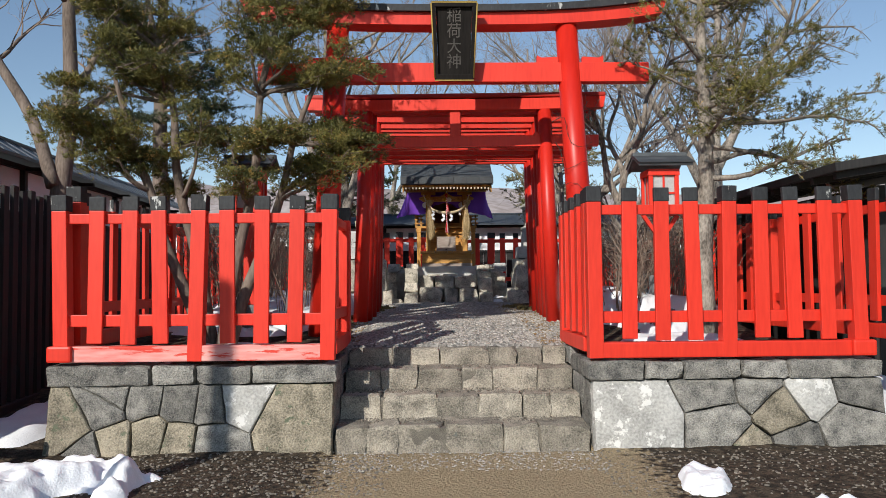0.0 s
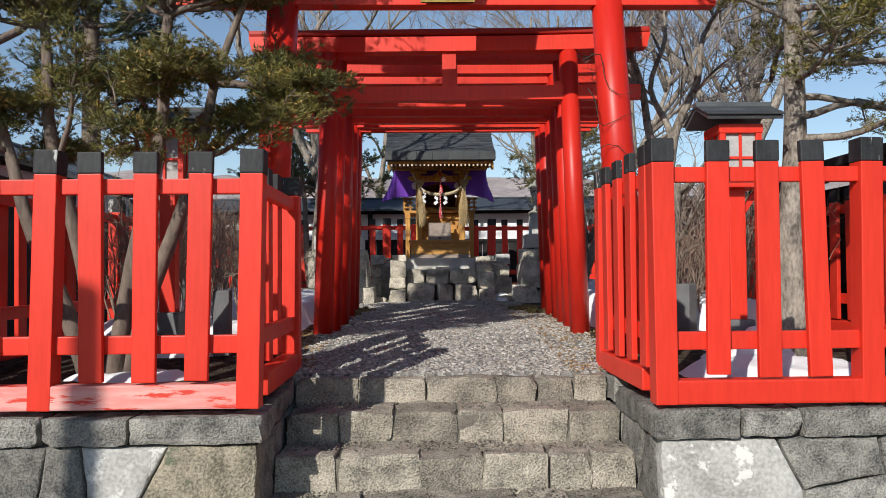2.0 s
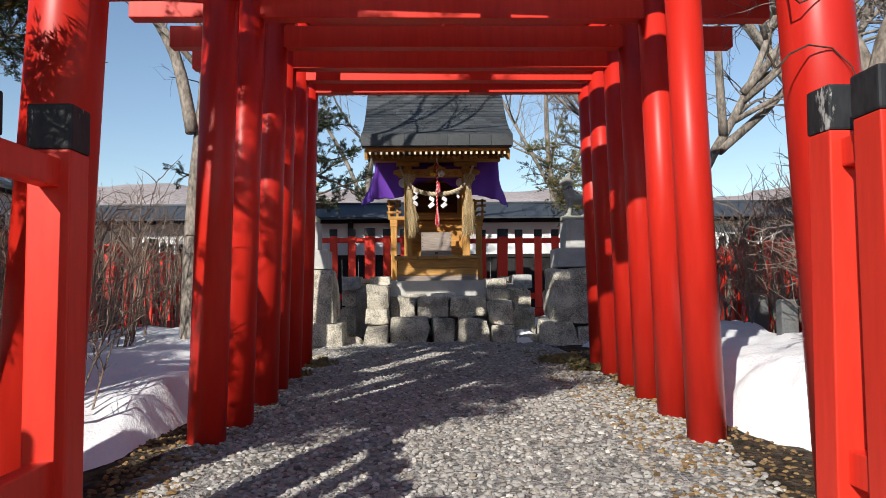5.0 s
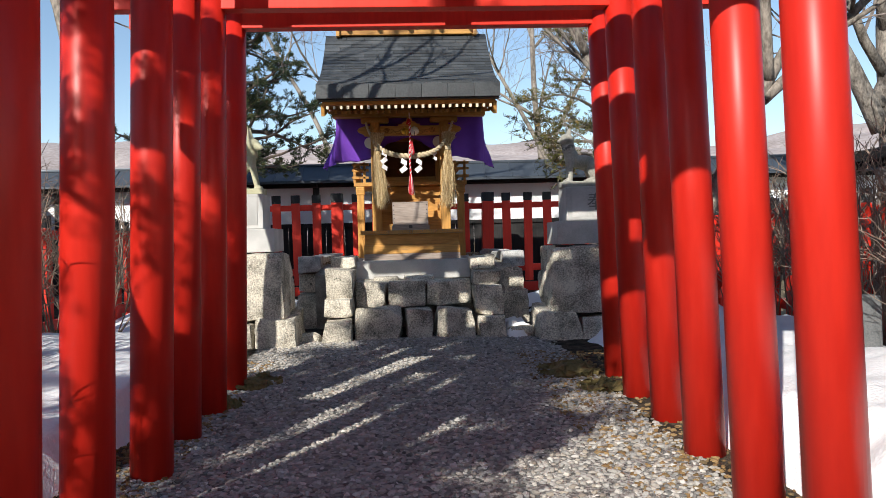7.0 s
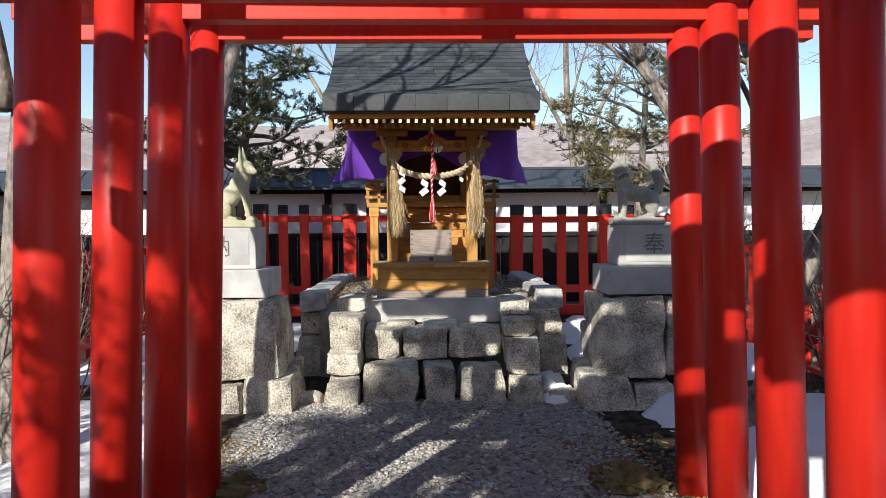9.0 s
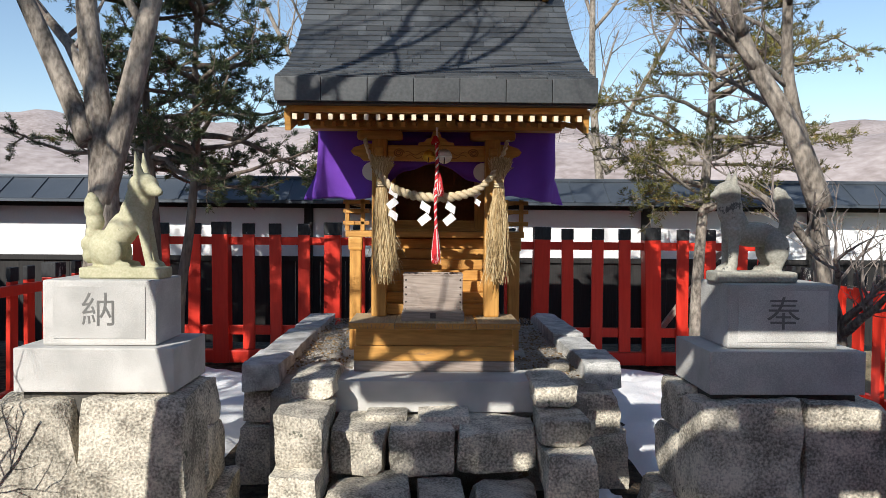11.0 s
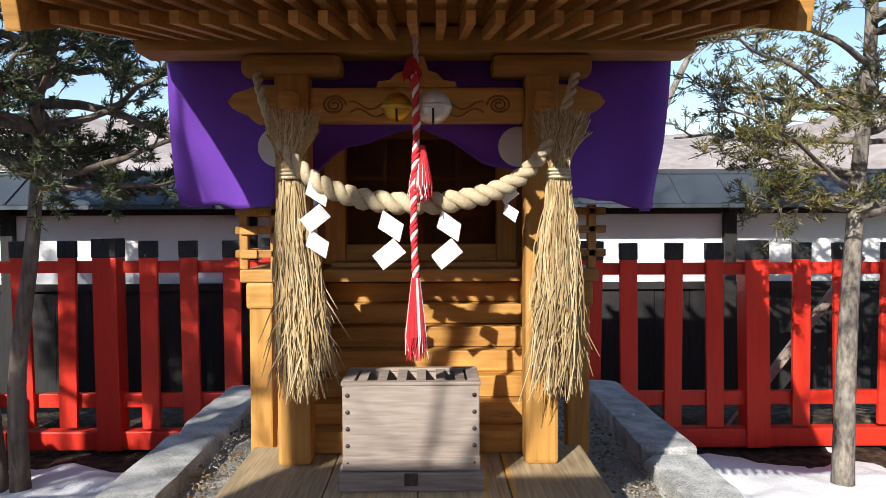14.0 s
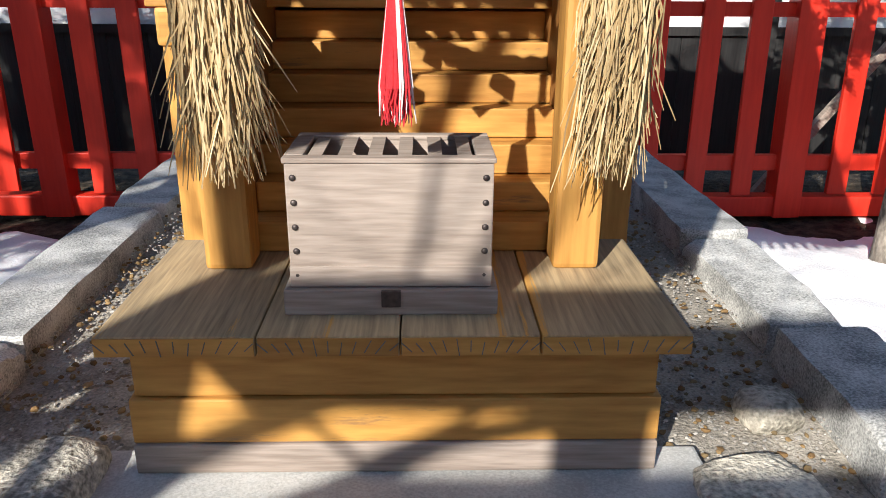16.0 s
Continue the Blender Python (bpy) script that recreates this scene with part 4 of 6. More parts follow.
# purple curtain
curtain = thing("purple_curtain", "deep purple shrine curtain drawn up at the middle", "curtain", at=(0, 0, 0))
line = [Vector(p) for p in ((-0.46, 17.1, 0), (-0.42, 16.5, 0), (-0.39, 16.0, 0), (-0.34, 15.955, 0), (0.0, 15.95, 0), (0.40, 15.96, 0), (0.80, 15.95, 0), (1.16, 15.955, 0), (1.21, 16.0, 0), (1.24, 16.5, 0), (1.28, 17.1, 0))]
acc = [0.0]
for p, q in zip(line, line[1:]):
    acc.append(acc[-1] + (q - p).length)
NU, NV = 120, 26
V, F = [], []
for j in range(NV + 1):
    for i in range(NU + 1):
        s = acc[-1] * i / NU
        x, y = float(np.interp(s, acc, [p.x for p in line])), float(np.interp(s, acc, [p.y for p in line]))
        lift = max(0.0, 1 - abs(x - 0.40) / 0.42) ** 0.8
        bottom = 2.93 + 0.015 * math.sin(x * 9) + 0.02 * noise.noise(Vector((x * 9, 0, 4))) + 0.25 * lift
        v = j / NV
        z = 3.385 + (bottom - 3.385) * v
        side = 1 if x > 0.4 else -1
        edge = min(1.0, max(0.0, abs(x - 0.40) - 0.45) / 0.3)
        back = max(0.0, y - 16.0)
        out = v * (-0.01 * edge + 0.19 * min(1.0, back / 0.9))
        fold = 0.05 * v * noise.noise(Vector((s * 3.2, v * 1.6, 1))) + 0.010 * math.sin(s * 21 + 2 * math.sin(s * 4)) * (0.2 + 0.8 * v) + 0.022 * v * math.sin(s * 7) + 0.020 * lift * math.sin(v * 14 + 8 * abs(x - 0.4))
        V.append((x + side * (out + (fold if back > 0 else 0)), y + (0 if back > 0 else fold) + 0.24 * v ** 1.5 * edge, z))
F = [(j * (NU + 1) + i, j * (NU + 1) + i + 1, (j + 1) * (NU + 1) + i + 1, (j + 1) * (NU + 1) + i) for j in range(NV) for i in range(NU)]
cl = raw("cloth", V, F, PURPLE, curtain, smooth=True)
so = cl.modifiers.new("thickness", "SOLIDIFY")
so.thickness = 0.003
for x in (-0.03, 0.712):
    bm = bmesh.new()
    bmesh.ops.create_circle(bm, cap_ends=True, segments=28, radius=0.062, matrix=Matrix.Translation((x, 15.925, 3.10)) @ Matrix.Rotation(radians(90), 4, "X"))
    r = bmesh.ops.extrude_face_region(bm, geom=bm.faces[:])
    bmesh.ops.translate(bm, vec=(0, 0.002, 0), verts=[q for q in r["geom"] if isinstance(q, bmesh.types.BMVert)])
    part("white_crest", bm, WHITE_CLOTH, curtain, "round white crest")

# sacred rope, straw bundles, paper streamers
rope = thing("sacred_rope", "twisted straw rope hung between the shrine posts", "rope", at=(0, 0, 0))
ctrl = [Vector(p) for p in ((-0.065, 15.80, 3.30), (-0.03, 15.74, 3.20), (0.03, 15.69, 3.08), (0.12, 15.66, 2.985), (0.24, 15.65, 2.935), (0.40, 15.65, 2.918), (0.56, 15.65, 2.935), (0.68, 15.66, 2.985), (0.77, 15.69, 3.08), (0.83, 15.74, 3.20), (0.865, 15.80, 3.30))]


def along(ctrl_, n):
    out = []
    m = len(ctrl_) - 1
    for k in range(n + 1):
        f = k / n * m
        i = min(int(f), m - 1)
        u = f - i
        p0, p1, p2, p3 = ctrl_[max(i - 1, 0)], ctrl_[i], ctrl_[i + 1], ctrl_[min(i + 2, m)]
        out.append(0.5 * ((2 * p1) + (p2 - p0) * u + (2 * p0 - 5 * p1 + 4 * p2 - p3) * u * u + (3 * p1 - p0 - 3 * p2 + p3) * u ** 3))
    return out


def twisted(ctrl_, n, radius, turns, strands, mats, parent, name, sides=7):
    base = along(ctrl_, n)
    for q in range(strands):
        V, F, pts, rr = [], [], [], []
        for k, p in enumerate(base):
            f = k / n
            d = (base[min(k + 1, n)] - base[max(k - 1, 0)]).normalized()
            u = d.cross(Vector((0, 1, 0.01))).normalized()
            w = d.cross(u)
            r = radius(f)
            g = 2 * math.pi * (turns * f + q / strands)
            pts.append(p + (u * math.cos(g) + w * math.sin(g)) * r * 0.55)
            rr.append(r * 0.62)
        tube(V, F, pts, rr, sides)
        raw(name, V, F, mats[q % len(mats)], parent, smooth=True)


twisted(ctrl, 150, lambda f: 0.0135 + 0.0155 * math.sin(math.pi * f) ** 2.2, 17, 2, [HEMP], rope, "strand")
for x, dx in ((0.05, 0.05), (0.80, -0.01)):
    bundle = thing("straw_bundle", "frayed rice-straw bundle hanging on the shrine post", "straw", "straw bundles", at=(x, 15.70, 3.0))
    rnd = random.Random(int(x * 100))
    V, F = [], []
    for k in range(520):
        g, q = rnd.uniform(0, 2 * math.pi), math.sqrt(rnd.random())
        ux, uy = math.cos(g) * q, math.sin(g) * q * 0.6
        lng = rnd.uniform(0.36, 0.64)
        top = rnd.uniform(0.11, 0.185)
        wild = rnd.uniform(-0.03, 0.03) * (2.4 if rnd.random() < 0.22 else 1)
        pts = [Vector((ux * 0.078 + 0.01, uy * 0.06, top)), Vector((ux * 0.034, uy * 0.035, 0.06)), Vector((ux * 0.024, uy * 0.024, 0.0)), Vector((ux * 0.050 + dx * 0.15, uy * 0.045, -lng * 0.35)),
               Vector((ux * 0.068 + dx * 0.4, uy * 0.055, -lng * 0.68)), Vector((ux * 0.066 + wild + dx * 0.6, uy * 0.055 + wild * 0.5, -lng))]
        pts = along(pts, 9)
        jig = [Vector((rnd.uniform(-1, 1), rnd.uniform(-1, 1), 0)) * 0.012 for _ in pts]
        tube(V, F, [p + jj for p, jj in zip(pts, jig)], [0.0019] * 9 + [0.0009], 3)
    raw("straw", V, F, STRAWS, bundle)["kind"] = "stuff"
    V, F = [], []
    for q in range(3):
        ring = [Vector((0.031 * math.cos(g), 0.031 * math.sin(g), -0.008 + 0.010 * q)) for g in np.linspace(0, 2 * math.pi, 20)]
        tube(V, F, ring, [0.0045] * 20, 5)
    raw("binding", V, F, HEMP, bundle)


def streamer(x, y, z, sc, yaw, flip, folds):
    s = thing("paper_streamer", "white zigzag paper streamer hanging from straw rope", "paper streamer", "paper streamers", at=(x, y, z))
    s.rotation_euler = (0, 0, radians(yaw))
    px, pz = 0.0, 0.0
    for k in range(folds):
        w, h = 0.032 * sc, 0.062 * sc
        bm = bmesh.new()
        sh = 0.026 * sc * (1 if (k + flip) % 2 else -1)
        off = 0.004 * k
        q = [(px - w * 0.1, pz), (px + w * 0.9 + sh * 0.3, pz - h * 0.45), (px + w * 0.1 + sh, pz - h), (px - w * 0.9 + sh * 0.6, pz - h * 0.55)]
        a_ = [bm.verts.new((u, off + 0.010 * (i == 1), v)) for i, (u, v) in enumerate(q)]
        b_ = [bm.verts.new((u, off + 0.0012 + 0.010 * (i == 1), v)) for i, (u, v) in enumerate(q)]
        bm.faces.new(a_), bm.faces.new(list(reversed(b_)))
        for i in range(4):
            bm.faces.new((a_[i], b_[i], b_[(i + 1) % 4], a_[(i + 1) % 4]))
        part("paper_fold", bm, PAPER, s)
        px, pz = px + sh * 0.75, pz - h * 0.88
    return s


streamer(0.115, 15.645, 2.99, 1.3, 10, 1, 3)
streamer(0.315, 15.63, 2.90, 1.4, -5, 1, 2)
streamer(0.475, 15.63, 2.90, 1.4, 8, 1, 2)
streamer(0.665, 15.67, 2.97, 0.9, -35, 0, 2)

bell = thing("shrine_bells", "gold and tarnished silver bells with red-white cord", "bell", at=(0, 0, 0))
for x, r, m in ((0.352, 0.040, GOLD), (0.448, 0.049, SILVER)):
    b = part("bell", ballm((x, 15.60, 3.175), r, (1, 1, 0.96)), m, bell)
    part("bell_rim", cylm((x, 15.60, 3.168), (x, 15.60, 3.180), r * 1.04, r * 1.04, 24), m, b)
    part("bell_slit", boxm(x - 0.003, x + 0.003, 15.60 - r, 15.60, 3.175 - r * 0.99, 3.165), HOLLOW_BLACK, b)
    part("bell_cap", cylm((x, 15.60, 3.205), (x, 15.60, 3.222), 0.010, 0.006, 10), m, b)
cordc = [Vector((0.40, 15.60, 3.38 - 0.08 * k)) + Vector((0.004 * math.sin(k), 0, 0)) for k in range(9)]
twisted(cordc[:3], 24, lambda f: 0.0075, 4, 2, [CORD_WHITE, CORD_WHITE], bell, "upper_cord", 6)
twisted([Vector((0.40 + 0.004 * math.sin(k), 15.56, 3.25 - 0.08 * k)) for k in range(8)], 90, lambda f: 0.0092 + 0.0012 * math.sin(37 * f), 12, 3, [CORD_RED, CORD_WHITE, CORD_RED], bell, "cord", 7)


def tassel(x, y, z, lng, spread, n, seed, name, mats):
    rnd_ = random.Random(seed)
    for m in mats:
        V, F = [], []
        for k in range(n):
            g, q = rnd_.uniform(0, 2 * math.pi), math.sqrt(rnd_.random())
            u = Vector((math.cos(g) * q, math.sin(g) * q, 0))
            pts = [Vector((x, y, z)) + u * 0.010, Vector((x, y, z - lng * 0.35)) + u * spread * 0.7, Vector((x, y, z - lng * 0.7)) + u * spread * 1.05, Vector((x, y, z - lng * rnd_.uniform(0.85, 1.0))) + u * spread * rnd_.uniform(0.4, 1.1) + Vector((rnd_.gauss(0, 0.006), rnd_.gauss(0, 0.006), 0))]
            tube(V, F, pts, [0.0024, 0.0024, 0.002, 0.0008], 3)
        raw(name, V, F, m, bell)


tassel(0.40, 15.56, 2.72, 0.22, 0.028, 80, 3, "tassel", [CORD_RED, CORD_RED, CORD_WHITE])
tassel(0.415, 15.575, 3.07, 0.15, 0.030, 70, 4, "upper_tassel", [CORD_RED, CORD_RED, CORD_WHITE])
tassel(0.39, 15.585, 3.30, 0.06, 0.03, 40, 5, "red_bow", [CORD_RED])

# offering box
box = thing("offering_box", "weathered grey cedar offering box with iron studs", "box", at=(0.385, 15.605, 2.14))
part("plinth", boxm(-0.198, 0.198, -0.018, 0.24, 0.0, 0.05, 0.004), BOXWOOD, box, "paler plinth board")
part("front_board", boxm(-0.186, 0.186, 0.0, 0.022, 0.052, 0.285, 0.003), BOXWOOD, box)
part("back_board", boxm(-0.186, 0.186, 0.20, 0.222, 0.052, 0.285, 0.003), BOXWOOD, box)
for x0 in (-0.186, 0.164):
    part("side_board", boxm(x0, x0 + 0.022, 0.0225, 0.1995, 0.052, 0.285, 0.003), BOXWOOD, box)
# floor coloured near-black to stand for the shade under the slats
part("bottom", boxm(-0.16, 0.16, 0.023, 0.199, 0.055, 0.07), HOLLOW_BLACK, box, "near-black floor that paints the shade inside the box")
part("rim", boxm(-0.19, 0.19, -0.003, 0.026, 0.285, 0.295, 0.003), BOXWOOD, box)
part("rim", boxm(-0.19, 0.19, 0.197, 0.226, 0.285, 0.295, 0.003), BOXWOOD, box)
for x0 in (-0.19, 0.155):
    part("rim", boxm(x0, x0 + 0.035, 0.0265, 0.1965, 0.285, 0.295, 0.003), BOXWOOD, box)
for k in range(6):
    x = -0.135 + 0.27 * k / 5
    bm = bmesh.new()
    va = [bm.verts.new(p) for p in ((x - 0.013, 0.024, 0.292), (x + 0.013, 0.024, 0.292), (x, 0.024, 0.262), (x - 0.013, 0.199, 0.292), (x + 0.013, 0.199, 0.292), (x, 0.199, 0.262))]
    for q in ((0, 1, 2), (5, 4, 3), (0, 3, 4, 1), (1, 4, 5, 2), (2, 5, 3, 0)):
        bm.faces.new([va[i] for i in q])
    part("slat", bm, BOXWOOD, box)
for x in (-0.172, 0.172):
    for k in range(5):
        part("stud", ballm((x, -0.001, 0.075 + 0.046 * k), 0.0062, (1, 0.6, 1), 2), IRON, box)
part("lock_plate", boxm(-0.018, 0.018, -0.024, -0.018, 0.018, 0.052, 0.002), IRON, box, "dark iron lock plate")
part("skirt", boxm(-0.186, 0.186, -0.004, 0.0, 0.052, 0.092, 0.001), BOXWOOD, box)

# ---- fox statues on pedestals ----
def fox_mesh():
    bm = bmesh.new()
    # body faces +x; base of the plinth at z = 0
    boxm(-0.19, 0.19, -0.085, 0.085, 0.0, 0.05, 0.008, bm)
    ballm((-0.085, 0, 0.13), 0.088, (1.0, 0.85, 0.95), 3, bm)                                          # haunch
    ballm((-0.02, 0, 0.21), 0.082, (1.4, 0.76, 0.85), 3, bm, Matrix.Rotation(radians(-52), 4, "Y"))    # trunk
    ballm((0.045, 0, 0.28), 0.078, (0.95, 0.9, 1.15), 3, bm)                                           # chest
    ballm((0.065, 0, 0.345), 0.068, (1.0, 0.95, 1.15), 3, bm)                                            # neck
    ballm((0.085, -0.012, 0.408), 0.068, (1.05, 1.0, 0.86), 3, bm)                                       # head
    cylm((0.115, -0.03, 0.402), (0.178, -0.066, 0.378), 0.042, 0.018, 14, bm)                          # muzzle
    ballm((0.176, -0.064, 0.38), 0.018, (1, 1, 0.9), 2, bm)
    for s in (-1, 1):
        cylm((0.075, s * 0.040, 0.445), (0.062, s * 0.054, 0.56), 0.028, 0.004, 10, bm)                  # ear
        cylm((0.080, s * 0.038, 0.27), (0.122, s * 0.042, 0.065), 0.026, 0.019, 14, bm)                   # foreleg
        ballm((0.134, s * 0.042, 0.062), 0.024, (1.4, 0.9, 0.6), 2, bm)
        ballm((-0.055, s * 0.062, 0.115), 0.06, (1.0, 0.55, 1.05), 3, bm)                               # thigh
        ballm((0.0, s * 0.065, 0.062), 0.024, (1.9, 0.8, 0.6), 2, bm)                                   # hind foot
    tail = [((-0.13, 0.0, 0.075), 0.03), ((-0.172, 0.0, 0.10), 0.034), ((-0.178, 0.0, 0.15), 0.036), ((-0.155, 0, 0.20), 0.036), ((-0.145, 0, 0.25), 0.044), ((-0.152, 0, 0.30), 0.045), ((-0.16, 0, 0.335), 0.036), ((-0.165, 0, 0.36), 0.02)]
    for (c, r) in tail:
        ballm(c, r, (1, 0.9, 1.1), 2, bm)
    return bm


def fox_low():
    """The other fox: a level back, a raised tail and a lifted head."""
    bm = bmesh.new()
    boxm(-0.19, 0.19, -0.085, 0.085, 0.0, 0.05, 0.008, bm)
    ballm((-0.01, 0, 0.215), 0.072, (1.75, 0.78, 0.80), 3, bm)
    ballm((0.085, 0, 0.255), 0.068, (0.95, 0.8, 1.2), 3, bm)
    ballm((0.108, 0, 0.33), 0.062, (0.95, 0.9, 1.3), 3, bm)
    ballm((0.125, 0.01, 0.40), 0.062, (1.05, 0.98, 0.85), 3, bm)
    cylm((0.15, 0.012, 0.40), (0.20, 0.02, 0.385), 0.034, 0.015, 14, bm)
    ballm((0.198, 0.02, 0.386), 0.015, (1, 1, 0.9), 2, bm)
    for s in (-1, 1):
        cylm((0.108, s * 0.03, 0.43), (0.096, s * 0.042, 0.505), 0.026, 0.003, 10, bm)
        cylm((0.10, s * 0.04, 0.24), (0.105, s * 0.042, 0.065), 0.03, 0.022, 14, bm)
        ballm((0.12, s * 0.042, 0.062), 0.025, (1.4, 0.9, 0.6), 2, bm)
        ballm((-0.10, s * 0.055, 0.15), 0.062, (0.95, 0.6, 1.25), 3, bm)
        cylm((-0.12, s * 0.055, 0.12), (-0.10, s * 0.055, 0.062), 0.03, 0.022, 12, bm)
        ballm((-0.07, s * 0.055, 0.062), 0.024, (1.7, 0.8, 0.6), 2, bm)
    for c, r in (((-0.135, 0, 0.21), 0.032), ((-0.165, 0, 0.25), 0.036), ((-0.17, 0, 0.30), 0.044), ((-0.155, 0, 0.345), 0.046), ((-0.135, 0, 0.385), 0.036), ((-0.12, 0, 0.41), 0.02)):
        ballm(c, r, (1, 0.9, 1.1), 2, bm)
    return bm


def statue(x, y, z, flip, mat, label, maker):
    ob = mesh_object("fox_statue", maker(), mat)
    rm = ob.modifiers.new("fuse", "REMESH")
    rm.mode, rm.voxel_size, rm.use_smooth_shade = "VOXEL", 0.0065, True
    sm = ob.modifiers.new("ease", "SMOOTH")
    sm.iterations, sm.factor = 2, 0.5
    me = bpy.data.meshes.new_from_object(ob.evaluated_get(bpy.context.evaluated_depsgraph_get()))
    ob.modifiers.clear()
    ob.data = me
    me.transform(Matrix.Diagonal((1.04, 1.0, 1.10, 1)))
    ob.location, ob.rotation_euler = (x, y, z), (0, 0, radians(180 if flip else 0))
    return tagged(ob, label, "statue", "pair of fox statues")


def pedestal(cx, cy, mirror, ch, seed):
    """A rubble base, a sawn slab and a block with one cut character."""
    p = thing("pedestal", "granite pedestal on a rough rubble base", "pedestal", "pair of pedestals", at=(cx, cy, 0))
    s = -1 if mirror else 1
    part("core", boxm(-0.34, 0.34, -0.22, 0.22, 1.0, 1.95), MORTAR, p)
    stones = ((-0.56, -0.10, -0.40, 0.0, 1.0, 1.36), (-0.10, 0.20, -0.42, 0.0, 1.0, 1.33), (0.18, 0.58, -0.40, 0.1, 1.0, 1.40), (-0.48, -0.04, -0.33, 0.05, 1.34, 1.955), (-0.05, 0.46, -0.35, 0.0, 1.34, 1.955),
              (0.20, 0.54, 0.02, 0.42, 1.0, 1.42), (0.20, 0.46, -0.05, 0.34, 1.40, 1.72), (0.2, 0.44, -0.02, 0.33, 1.70, 1.955), (-0.54, -0.18, 0.0, 0.42, 1.0, 1.45), (-0.46, -0.1, 0.0, 0.35, 1.43, 1.955), (-0.18, 0.22, 0.1, 0.4, 1.0, 1.955))
    for k, (x0, x1, y0, y1, z0, z1) in enumerate(stones):
        xa, xb = sorted((s * x0, s * x1))
        part("rubble_stone", rockm(xa, xb, y0, y1, z0, z1, seed + k, 0.06, 26, 11, taper=0.10, skew=0.22, chips=7), STONE_PALE, p)
    part("slab", boxm(-0.37, 0.37, -0.255, 0.255, 1.958, 2.165, 0.008), GRANITE, p)
    blk = part("block", boxm(-0.265, 0.265, -0.19, 0.19, 2.167, 2.475, 0.010), GRANITE, p)
    part("inset_panel", boxm(-0.215, 0.215, -0.194, -0.190, 2.20, 2.445), GRANITE, blk)
    o = lettering(ch, 0.17, (0.0, -0.1945, 2.325), blk, GRANITE_CUT, "cut_character", 0.001)
    return p


pedestal(-1.19, 14.575, False, "納", 200)
pedestal(2.05, 14.575, True, "奉", 230)
statue(-1.125, 14.55, 2.475, False, MOSSY, "sitting stone fox with yellow-green lichen on pedestal", fox_mesh)
statue(1.96, 14.55, 2.475, True, GREY_STATUE, "crouching weathered stone fox on granite pedestal", fox_low)


# ---- walls and buildings around ----
def roofed_wall(name, x0, y0, x1, y1, z0, z1, label, rise=0.0):
    """A white plaster wall with black boards below, black posts and a small metal roof, from one end to the other."""
    w = thing(name, label, "wall", kind="structure", at=(x0, y0, 0))
    L = math.hypot(x1 - x0, y1 - y0)
    w.rotation_euler = (0, math.atan2(-rise, L), math.atan2(y1 - y0, x1 - x0))
    part("plaster", boxm(0, L, 0.05, 0.17, min(z0 + 0.6, z1 - 0.70), z1), PLASTER, w)
    n = int(L / 0.30)
    for k in range(n):
        a_ = L * k / n
        part("black_board", boxm(a_ + 0.003, a_ + L / n - 0.003, 0.02 + 0.004 * (k % 2), 0.05, z0 - 0.9, z1 - 0.66), BLACK_WOOD, w)
    part("board_rail", boxm(0, L, -0.01, 0.05, z1 - 0.66, z1 - 0.60), BLACK_WOOD, w)
    part("top_plate", boxm(0, L, -0.03, 0.2, z1 - 0.015, z1 + 0.05), BLACK_WOOD, w)
    for k in range(int(L / 2.05) + 1):
        a_ = 0.35 + 2.05 * k
        if a_ < L:
            part("post", boxm(a_ - 0.05, a_ + 0.05, -0.02, 0.06, z0 - 0.9, z1 - 0.016), BLACK_WOOD, w)
            part("roof_bracket", boxm(a_ - 0.035, a_ + 0.035, -0.26, -0.022, z1 - 0.02, z1 + 0.03), BLACK_WOOD, w)
    tilt = Matrix.Translation((0, -0.34, z1 + 0.05)) @ Matrix.Rotation(radians(32), 4, "X")
    tilt2 = Matrix.Translation((0, 0.56, z1 + 0.05)) @ Matrix.Rotation(radians(-32), 4, "X")
    r = part("roof", boxm(-0.1, L + 0.1, 0, 0.52, 0, 0.022, turn=tilt), ROOF_METAL, w, "dark ribbed metal roof")
    part("roof", boxm(-0.1, L + 0.1, -0.52, 0, 0, 0.022, turn=tilt2), ROOF_METAL, w)
    for k in range(int(L / 0.42)):
        a_ = 0.42 * k
        part("roof_seam", boxm(a_ - 0.008, a_ + 0.008, 0, 0.52, 0.0222, 0.037, turn=tilt), ROOF_METAL, r)
    part("ridge_cap", boxm(-0.1, L + 0.1, 0.05, 0.17, z1 + 0.325, z1 + 0.37, 0.01), ROOF_METAL, w)
    part("eave_edge", boxm(-0.1, L + 0.1, -0.36, -0.335, z1 + 0.03, z1 + 0.062), ROOF_METAL, w)
    return w


roofed_wall("wall_rear", -7.6, 20.15, 9.0, 20.15, 2.2, 2.95, "white plaster wall with black boards and dark metal roof")
roofed_wall("wall_left", -5.0, 4.5, -6.4, 20.0, 1.1, 2.98, "white plaster wall with black boards and dark metal roof", rise=0.35)

dark_fence = thing("black_fence", "tall black slatted fence beside the white wall", "fence", at=(-4.15, 6.6, 0))
dark_fence.rotation_euler = (0, 0, radians(97))
for k in range(16):
    part("slat", boxm(0.24 * k, 0.24 * k + 0.13, -0.02, 0.02, 0.3, 2.55 + 0.02 * math.sin(3 * k), 0.004), BLACK_WOOD, dark_fence)
for z in (0.42, 1.25, 2.2):
    part("rail", boxm(-0.1, 3.9, 0.021, 0.07, z, z + 0.1, 0.004), BLACK_WOOD, dark_fence)
part("foot_beam", boxm(-0.1, 3.9, -0.06, 0.06, 0.05, 0.3, 0.01), BLACK_WOOD, dark_fence)

